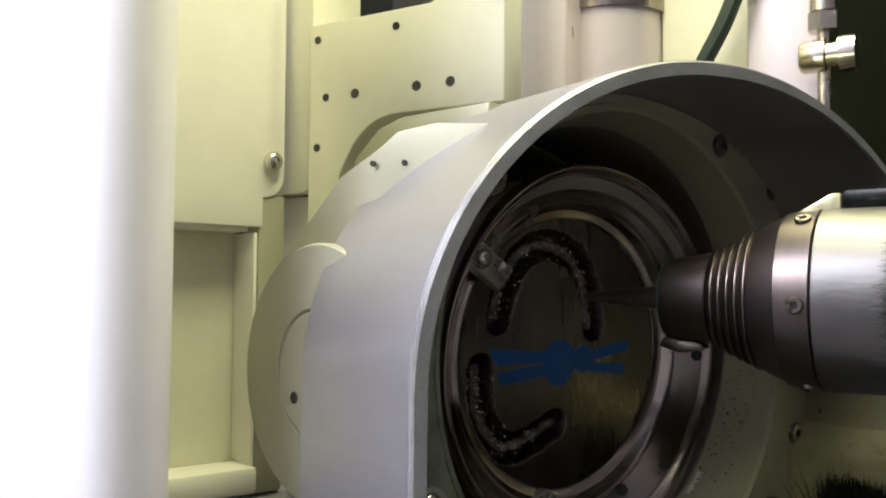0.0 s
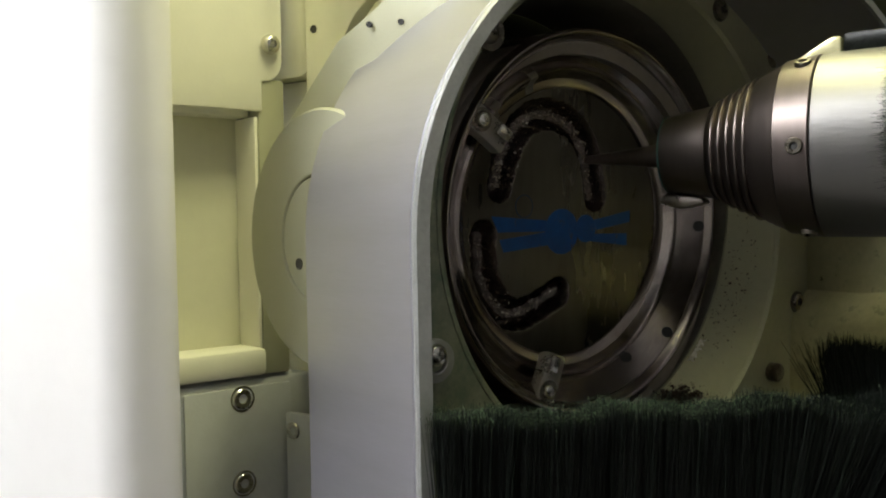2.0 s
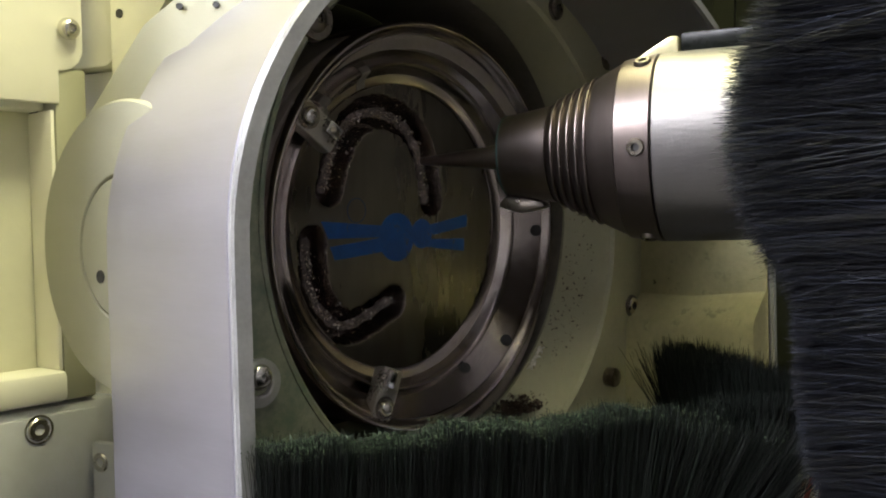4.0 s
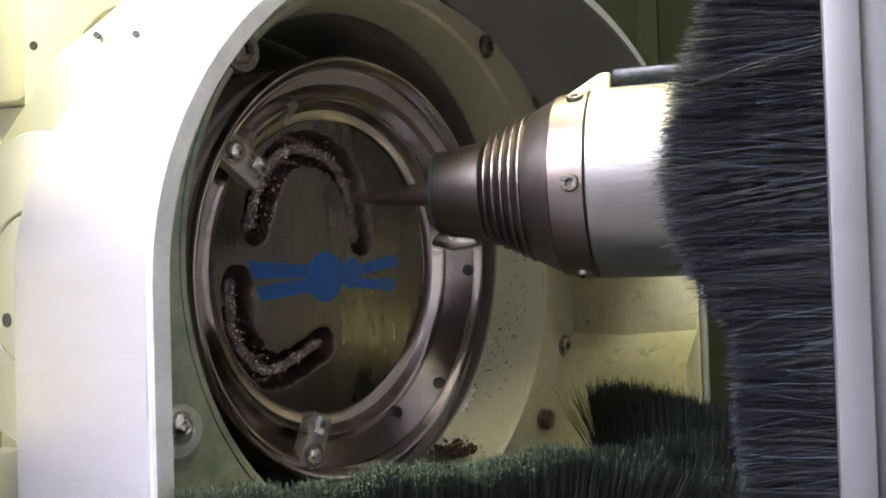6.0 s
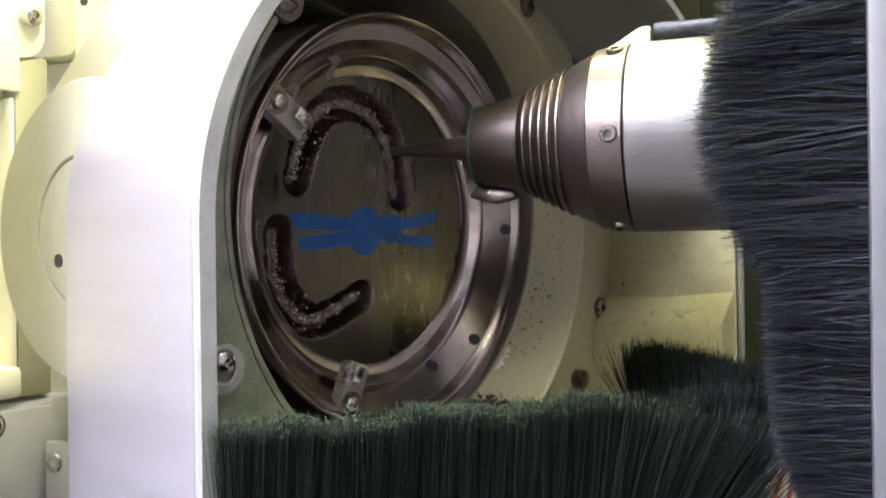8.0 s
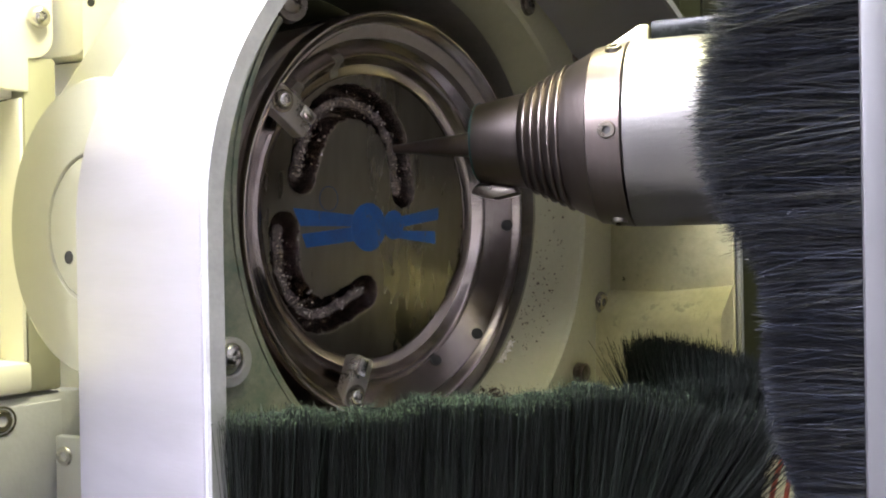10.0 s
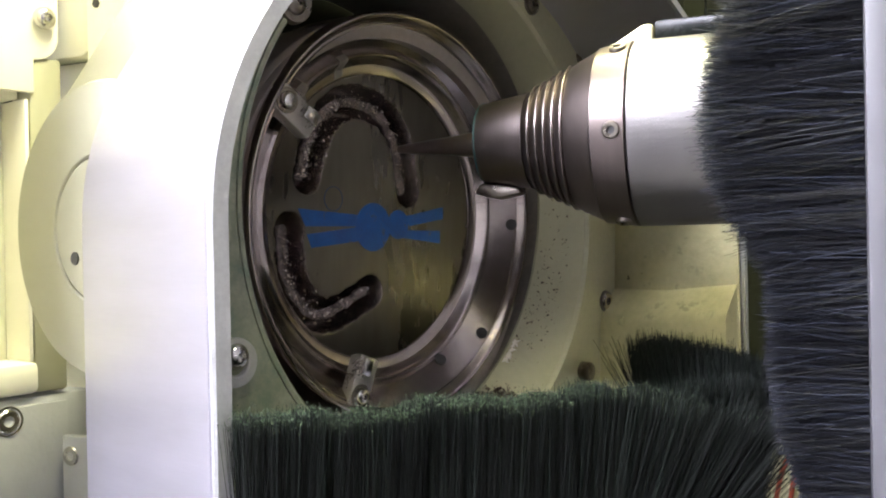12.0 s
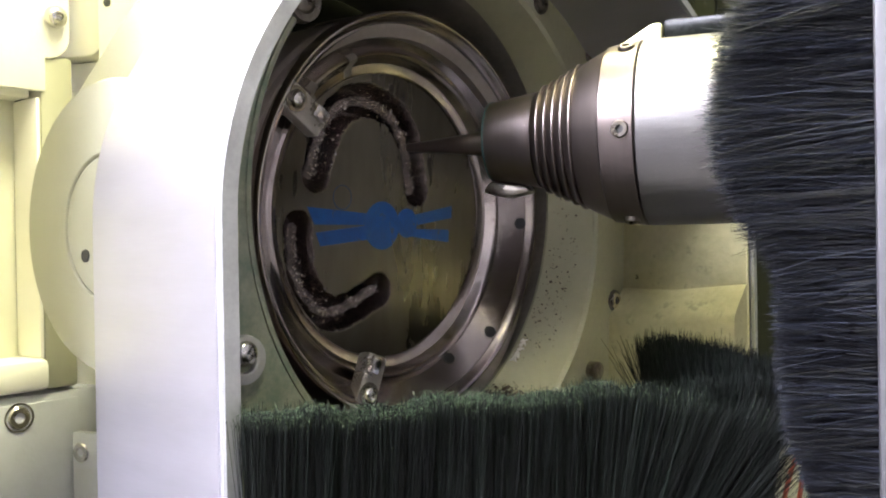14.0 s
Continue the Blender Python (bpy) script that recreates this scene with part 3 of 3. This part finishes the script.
# swivel bearing cap and yoke behind the hood
yoke = thing("swivel_yoke", "beige metal swivel yoke with a round bearing cap", "yoke", HEAD)
CX, CR = -0.0165, 0.0365
slab = arc(CX, 0, CR, 175, 300, 24) + [(0.000, -0.05), (0.000, 0.046), (0.0125, 0.0545), (0.0335, 0.0632), (0.0355, 0.0668), (0.0125, 0.068), (0.0035, 0.066), (0.0, 0.0622), (-0.0150, 0.0550), (-0.0541, 0.0254)]
front = prism(slab, -0.0800, -0.0772, "y", 0.0005)
for v in front.verts:
    v.co.y += 0.65 * max(0.0, v.co.x + 0.004)
part("front_slab", front, BEIGE, yoke)
part("rear_slab", prism([(-0.055, 0.0635), (-0.030, 0.0635), (-0.025, 0.061), (0.0095, 0.061), (0.0095, 0.0775), (-0.030, 0.0785), (-0.042, 0.076), (-0.055, 0.067)], -0.046, -0.040, "y", 0.0005), BEIGE, yoke)
rear = arc(CX, 0, CR, 175, 245, 16) + [(-0.0325, -0.05), (-0.0325, 0.046), (-0.0541, 0.0250)]
part("housing", prism(rear, -0.0770, 0.09, "y", 0.0015), BEIGE, yoke)
for bx in (-0.002, 0.0055):
    bore(yoke, pose(bx, -0.0800 + 0.65 * (bx + 0.004), 0.0575, 0, 0, -57), 0.0008)
capm = pose(CX, -0.0800, 0, 0, 0, -90)
part("cap", rod([(0.0, CR - 0.0003), (0.006, CR - 0.0003), (0.0072, CR - 0.0010), (0.0072, 0.0184), (0.0068, 0.0180), (0.002, 0.0180)], 96), BEIGE, yoke, "", capm)
part("cap_cover", rod([(0.0020, 0.0174), (0.0070, 0.0174), (0.0074, 0.0169)], 72), BEIGE, yoke, "small round cover", capm)
bore(yoke, pose(-0.0254, -0.0874, -0.0070, 0, 0, -90), 0.0016)

# ---- spindle ----
SY, SZ = -0.0185, 0.2219
AXIS = pose(0, SY, SZ)
spindle = thing("spindle", "satin metal milling spindle with a grooved tapered nose", "spindle", AXIS)
part("nose", rod([(0.0400, 0.0098), (0.0408, 0.0108), (0.0530, 0.0127), (0.0540, 0.0129)], 96), NOSE, spindle, "dark brushed steel nose")
part("seal", lathe([(0.0404, 0.01080), (0.0406, 0.0110), (0.0409, 0.0110), (0.0409, 0.0104), (0.0404, 0.0104)], 72), TEAL, spindle, "thin teal seal ring")
gp = [(0.0535, 0.0120)]
for k in range(5):
    gx = 0.0552 + 0.0024 * k
    gr = 0.0130 + (gx - 0.0540) * 0.472
    gp += [(gx, gr - 0.0001), (gx + 0.0007, gr + 0.0009), (gx + 0.0011, gr + 0.0009), (gx + 0.0014, gr + 0.0004)]
gp += [(0.0680, 0.0196), (0.0735, 0.0222)]
part("grooved_cone", rod(gp, 96), NOSE, spindle, "tapered cone with bright turned grooves")
part("collar", rod([(0.0735, 0.0218), (0.0737, 0.0226), (0.0818, 0.0236), (0.0822, 0.0230)], 96), NOSE, spindle, "steel collar")
part("body", rod([(0.0822, 0.0229), (0.0826, 0.0236), (0.30, 0.0236)], 96), BODY, spindle, "satin aluminium barrel")
for a in (183, 252, 121, 3):
    socket_screw(spindle, pose(0.0790, 0.0228 * math.cos(radians(a)), 0.0228 * math.sin(radians(a)), a, 0, 0) @ pose(0, 0, 0, 0, 0, 90), 0.0021, 0.0013, DARKSTEEL)
part("tool", rod([(0.0145, 0.0010), (0.020, 0.0016), (0.028, 0.0024), (0.036, 0.0033), (0.041, 0.0036)], 32), TOOLM, spindle, "tapered dark milling cutter")
part("coolant_nozzle", prism([(0.0375, -0.0135), (0.040, -0.0105), (0.0500, -0.0120), (0.0515, -0.0140), (0.044, -0.0155)], -0.003, 0.004, "y", 0.0012), DARKSTEEL, spindle, "dark coolant nozzle block")
part("top_bracket", prism([(0.0725, 0.0205), (0.0865, 0.0205), (0.0865, 0.0272), (0.0840, 0.0272)], -0.004, 0.006, "y", 0.0006), TINTED, spindle, "small beige bracket")
part("top_strip", box(0.0868, 0.30, -0.004, 0.007, 0.0225, 0.0280, 0.001), GLOSSB, spindle, "black rubber strip")

# ---- back plate, column and fittings ----
BY = -0.022
backp = thing("back_plate", "cream anodised mounting plate with drilled holes", "plate")
part("plate", prism([(-0.093, 0.10), (-0.083, 0.10), (-0.0783, 0.2638), (-0.0768, 0.2668), (-0.0751, 0.2696), (-0.0725, 0.2737), (-0.0695, 0.2772), (-0.0660, 0.2800), (-0.0626, 0.2818), (-0.0590, 0.2828), (-0.0558, 0.2833), (-0.0116, 0.2832), (-0.0116, 0.33), (-0.0404, 0.3196), (-0.093, 0.3196)], BY, BY + 0.012, "y", 0.0008), CREAM, backp)
part("side_flange", prism([(-0.1180, 0.2585)] + arc(-0.0982, 0.2635, 0.0050, -90, 0, 8) + [(-0.0932, 0.40), (-0.1180, 0.40)], BY + 0.002, BY + 0.03, "y", 0.0006), CREAM, backp)
part("lower_flange", box(-0.1180, -0.0932, BY + 0.008, BY + 0.03, 0.10, 0.2580, 0.0008), CREAM, backp)
part("upper_wall", box(-0.0930, -0.0580, BY + 0.05, BY + 0.06, 0.3, 0.45, 0.001), POST, backp)
for px, pz in ((-0.0318, 0.2918), (-0.0453, 0.2919), (-0.0716, 0.2922), (-0.0849, 0.2922), (-0.054, 0.3136), (-0.089, 0.3136), (-0.0888, 0.2743)):
    bore(backp, pose(px, BY, pz, 0, 0, -90), 0.0017 if px > -0.08 and pz < 0.3 else 0.0014)
column = thing("round_column", "round brushed metal column with a flat flank", "column")
part("shaft", rod([(0.0, 0.0245), (0.6, 0.0245)], 64), COLUMN, column, "", pose(-0.0351, 0.12, 0, 0, -90, 0))
part("collar", lathe([(0.3485, 0.024), (0.3485, 0.0262), (0.3545, 0.0262), (0.3545, 0.024)], 64), STEEL, column, "", pose(-0.0351, 0.12, 0, 0, -90, 0))
part("flat_flank", box(-0.0760, -0.0385, 0.080, 0.11, 0.0, 0.6, 0.0015), COLUMN, column, "pinkish flat metal flank")
sidep = thing("cream_partition", "cream metal partition with a rounded corner", "partition")
part("panel", box(-0.0104, 0.0285, 0.12, 0.128, 0.0, 0.6, 0.002), CREAM, sidep)
part("edge_strip", box(0.0288, 0.0574, 0.114, 0.134, 0.0, 0.6, 0.0012), COLUMN, sidep, "pinkish grey metal strip")
hose = solo("coolant_hose", tube(smooth_path([(-0.008, 0.105, 0.262), (0.002, 0.105, 0.292), (0.0120, 0.105, 0.317), (0.026, 0.105, 0.345), (0.048, 0.105, 0.41)]), 0.0036), CABLE, "dark green hose running up behind the hood", "hose")
fit1 = thing("pipe_fitting", "shiny nickel pipe fitting with a hexagon nut", "pipe fitting", Matrix.Translation((-0.0322, 0.1131, -0.0155)) @ Matrix.Scale(1.15, 4))
part("stem", rod([(0.0, 0.0022), (0.293, 0.0022)], 24), BRASS, fit1, "", pose(0.0815, -0.012, 0.0135, 0, -90, 0))
part("elbow", rod([(0.0, 0.0048), (0.001, 0.0055), (0.008, 0.0055), (0.0085, 0.0042), (0.012, 0.0042), (0.0125, 0.0062), (0.0175, 0.0062), (0.018, 0.005)], 32), BRASS, fit1, "", pose(0.0745, -0.014, 0.2868, 0, 0, 0))
nut = bmesh.new()
bmesh.ops.create_cone(nut, cap_ends=True, segments=6, radius1=0.0052, radius2=0.0052, depth=0.006)
part("nut", nut, BRASS, fit1, "", pose(0.0815, -0.012, 0.2985))
part("tip", rod([(0.0, 0.0045), (0.004, 0.0045), (0.0045, 0.003), (0.012, 0.003)], 24), BRASS, fit1, "", pose(0.0815, -0.012, 0.302, 0, -90, 0))

# ---- left side: bracket, ledges, grey block, white panels ----
bracket = thing("hinge_bracket", "cream metal bracket with a curved cut-out and socket screw", "bracket")
LEFT = pose(-0.1036, -0.022, 0, 0, 0, -17)
part("plate", box(-0.012, 0.0, -0.0110, 0.0, 0.1500, 0.2575, 0.0012), BEIGE, bracket, "", LEFT)
button_screw(bracket, LEFT @ pose(0.0018, -0.0066, 0.2696), 0.0036, 0.0030)
panel = thing("white_side_panel", "white painted metal side panel above a recess", "panel")
part("sheet", prism([(-0.13, 0.2455), (-0.0097, 0.2455), (-0.0097, 0.2563)] + arc(-0.0093, 0.2643, 0.0080, -90, 0, 10) + [(-0.0013, 0.6), (-0.13, 0.6)], -0.0015, 0.0008, "x", 0.0004), WHITE, panel, "", LEFT)
part("folded_edge", box(-0.016, -0.0062, -0.13, -0.0115, 0.2440, 0.2475, 0.0006), WHITE, panel, "", LEFT)
recess = thing("recessed_shelf", "cream painted recessed shelf below the side panel", "shelf")
part("recess_back", box(-0.022, -0.016, -0.13, -0.0115, 0.12, 0.2480, 0.0005), CREAM, recess, "", LEFT)
part("end_sheet", box(-0.0155, -0.0004, -0.0125, -0.0112, 0.1600, 0.2435, 0.0003), WHITE, recess, "", LEFT)
part("shelf_lip", box(-0.0158, 0.0012, -0.13, -0.0100, 0.1500, 0.1600, 0.002), WHITE, recess, "rounded white lip", LEFT)
block = thing("grey_block", "grey metal block with two recessed socket screws", "block")
part("body", box(-0.06, -0.001, -0.0430, 0.02, 0.0, 0.1490, 0.0012), GREY, block, "", LEFT)
part("front", box(-0.0008, 0.0004, -0.0420, -0.0005, 0.0, 0.1465, 0.0004), GREY, block, "", LEFT)
part("chamfer", prism([(0.0, -0.0432), (-0.005, -0.0500), (-0.03, -0.0500), (-0.03, -0.0432)], 0.0, 0.1490, "z", 0.0005), GREY, block, "", LEFT)
for z in (0.1425, 0.1121):
    part("counterbore", lathe([(0.0004, 0.0040), (0.0007, 0.0042), (0.0007, 0.0046), (0.0004, 0.0047)], 32), CHROME, block, "bright ring", LEFT @ pose(0, -0.0202, z))
    socket_screw(block, LEFT @ pose(0.0004, -0.0202, z), 0.0036, 0.0006)
small = thing("small_plate", "small pale grey plate with a screw", "plate")
part("sheet", box(-0.1030, -0.085, -0.0262, -0.0232, 0.0, 0.1355, 0.0008), GREY, small)
socket_screw(small, pose(-0.0993, -0.0262, 0.1290, 0, 0, -90), 0.0032, 0.0006)
pillar = solo("door_post", prism(arc(-0.0704, -0.1175, 0.012, 90, -90, 16) + [(-0.20, -0.1295), (-0.20, -0.1055)], 0.0, 0.6, "z", 0.002), POSTW, "rounded white painted post beside the opening", "post")

# ---- right post with its side brush ----
post = thing("aluminium_post", "grey anodised aluminium post that holds the brush", "post")
part("channel", box(0.1321, 0.1388, -0.056, -0.036, 0.0, 0.33, 0.0006), POST, post)
part("flange", box(0.1389, 0.1452, -0.052, -0.032, 0.0, 0.33, 0.0006), POST, post)
part("cover", box(0.1454, 0.25, -0.058, -0.030, 0.0, 0.33, 0.0015), POSTC, post, "pale painted cover")

rs = np.random.default_rng(11)
side = thing("side_brush", "long black bristle strip reaching across the spindle", "brush")
n = 34000
z = rs.uniform(0.075, 0.30, n)
tipx = np.interp(z, [0.075, 0.139, 0.157, 0.165, 0.190, 0.1985, 0.205, 0.215, 0.225, 0.235, 0.248, 0.262, 0.30], [0.121, 0.1195, 0.1145, 0.1135, 0.1130, 0.1075, 0.1040, 0.1012, 0.1006, 0.1025, 0.1075, 0.112, 0.114])
yy = rs.uniform(-0.0535, -0.0425, n)
roots = np.stack([np.full(n, 0.133), yy, z], 1)
lens = (0.133 - tipx) * (1 - np.abs(rs.normal(0, 0.022, n)))
dirs = np.stack([-np.ones(n), rs.normal(0, 0.05, n), rs.normal(0, 0.05, n) + 0.12 * np.sin(z * 330) * np.sin(z * 97 + yy * 900) + 0.05 * np.sin(z * 1100 + yy * 2000) + 0.25 * np.clip((z - 0.245) / 0.03, 0, 1)], 1)
bristles(roots, dirs, lens, 0.00014, (0, -0.05, -0.03), HAIRB, "bristles", side, "blue-black bristles", 5, 0.06)
part("holder", box(0.1300, 0.1319, -0.0418, -0.0380, 0.0, 0.33, 0.0004), POST, side)

floorb = thing("lower_brush", "thick black bristle strip along the hood opening", "brush")
n = 26000
A, B = np.array([0.0162, -0.1037]), np.array([0.1000, -0.0275])
u = rs.uniform(0, 1, n)
wdt = rs.uniform(-0.0032, 0.0032, n)
d = (B - A) / np.linalg.norm(B - A)
base = A + u[:, None] * (B - A) + wdt[:, None] * np.array([-d[1], d[0]])
roots = np.stack([base[:, 0], base[:, 1], np.full(n, 0.112)], 1)
top = 0.1605 + 0.0008 * np.sin(u * 21) + 0.0008 * np.sin(u * 57 + 1)
lean = 0.3 * np.clip((u - 0.62) / 0.38, 0, 1)
stray = np.clip((u - 0.66) / 0.3, 0, 1) * (rs.random(n) < 0.35) * rs.uniform(0.2, 1.0, n) * (u < 0.9)
dirs = np.stack([0.03 + lean * 0.4 + stray + 0.03 * np.sin(u * 190 + 300 * wdt) + 0.025 * np.sin(u * 447 + 900 * wdt), lean * 0.2 + 0 * u, np.ones(n)], 1)
bristles(roots, dirs, (top - 0.112) * (1 - np.abs(rs.normal(0, 0.006, n))), 0.00017, (0, -0.03, 0), HAIR, "bristles", floorb, "dusty black bristles", 6, 0.016, 0.018)
part("holder", prism([(0.0, -0.005), (0.108, -0.005), (0.108, 0.005), (0.0, 0.005)], 0.0, 0.114, "z", 0.001), GREY, floorb, "", pose(A[0], A[1], 0, 0, 0, math.degrees(math.atan2(d[1], d[0]))))
ends, mids = tip_points["bristleslower_brush"]
tips = []
for k in range(26000):
    if rs.random() < min(0.6, 1.3 - 1.4 * u[k]):
        tips.append(Vector(ends[k]) + Vector((rs.normal(0, 0.0003), rs.normal(0, 0.0003), rs.normal(0, 0.0004))))
for k in range(1, 26000, 45):
    q = rs.random() ** 2
    tips.append(Vector(ends[k]) * (1 - q) + Vector(mids[k]) * q)
flakes("dust_on_brush", tips, 0.00017, DUST, "green-grey dust clinging to the bristle tips", "dust", 0.8)

farb = thing("far_brush", "short black bristle strip at the far side of the opening", "brush")
n = 9000
A2, B2 = np.array([0.0735, 0.0580]), np.array([0.1060, 0.0030])
u = rs.uniform(0, 1, n)
d2 = (B2 - A2) / np.linalg.norm(B2 - A2)
base = A2 + u[:, None] * (B2 - A2) + rs.uniform(-0.005, 0.005, n)[:, None] * np.array([-d2[1], d2[0]])
roots = np.stack([base[:, 0], base[:, 1], np.full(n, 0.118)], 1)
dirs = np.stack([0.05 * np.ones(n) - 0.1 * (1 - u) ** 4, 0 * u, np.ones(n)], 1)
bristles(roots, dirs, 0.0420 * (1 - np.abs(rs.normal(0, 0.015, n))), 0.00022, (0, 0, 0), HAIR, "bristles", farb, "black bristles", 7, 0.06)
n = 22
u = rs.uniform(-0.04, 0.10, n)
base = A2 + u[:, None] * (B2 - A2)
roots = np.stack([base[:, 0], base[:, 1], np.full(n, 0.118)], 1)
dirs = np.stack([-0.10 - 0.12 * rs.random(n), -0.05 * np.ones(n), np.ones(n)], 1)
bristles(roots, dirs, 0.036 + 0.008 * rs.random(n), 0.00032, (-0.16, -0.02, -0.04), HAIR, "stray_bristles", farb, "single bent bristles", 9, 0.05)
part("holder", prism([(0.0, -0.006), (0.064, -0.006), (0.064, 0.006), (0.0, 0.006)], 0.0, 0.120, "z", 0.001), GREY, farb, "", pose(A2[0], A2[1], 0, 0, 0, math.degrees(math.atan2(d2[1], d2[0]))))

# swarf heap at the bottom of the ring
heap = []
for k in range(1100):
    a, rr = rng.uniform(0, 6.28), abs(rng.gauss(0, 0.006))
    heap.append(RING @ Vector((0.018 + rng.uniform(-0.004, 0.004), 0.0360 + rr * math.cos(a) * 1.5, -0.0600 + abs(rr * math.sin(a)) * 0.6 - rr * 0.2)))
flakes("swarf_heap", heap, 0.0007, CHIPS, "small heap of brown metal chips below the clamping ring", "swarf")

# light panel with red wires below the brushes, and dark post in the chamber
low = solo("partition", box(0.108, 0.20, 0.030, 0.036, 0.0, 0.150, 0.001), CREAM, "cream metal panel behind the brushes", "panel")
for k, (dx, dz) in enumerate(((0.0, 0.0), (0.0045, 0.004), (0.009, -0.002))):
    solo("red_wire", tube(smooth_path([(0.109 + dx, 0.026, 0.0), (0.110 + dx, 0.025, 0.09), (0.113 + dx, 0.024, 0.120 + dz), (0.118 + dx, 0.025, 0.134 + dz), (0.128 + dx, 0.0290, 0.142 + dz)]), 0.0007, 8), WIRE, "thin red insulated wire", "wire", group="red wires")
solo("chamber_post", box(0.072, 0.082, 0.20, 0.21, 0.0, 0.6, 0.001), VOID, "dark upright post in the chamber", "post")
specks = []
for k in range(170):
    a = radians(rng.triangular(-48, 8, -30))
    t = rng.uniform(0.05, 0.75)
    rr = 0.0688 + 0.0046 * t
    specks.append(RING @ Vector((0.0132 + 0.0114 * t, -0.0005 + 0.0050 * t + rr * math.cos(a), 0.0030 - 0.0038 * t + rr * math.sin(a))))
flakes("chips_on_cover_ring", specks, 0.00045, CHIPS, "brown chips stuck to the beige cover ring", "swarf")
spots = []
for turn, m in ((-41.5, 26), (-45.5, 20)):
    for k in range(m):
        a, t = radians(turn + rng.gauss(0, 0.9)), 0.06 + abs(rng.gauss(0, 0.05))
        rr = 0.0688 + 0.0046 * t
        spots.append(RING @ Vector((0.0132 + 0.0114 * t, -0.0005 + 0.0050 * t + rr * math.cos(a), 0.0030 - 0.0038 * t + rr * math.sin(a))))
flakes("pale_residue", spots, 0.0009, WHITE, "pale dried residue on the beige cover ring", "residue", 0.3)
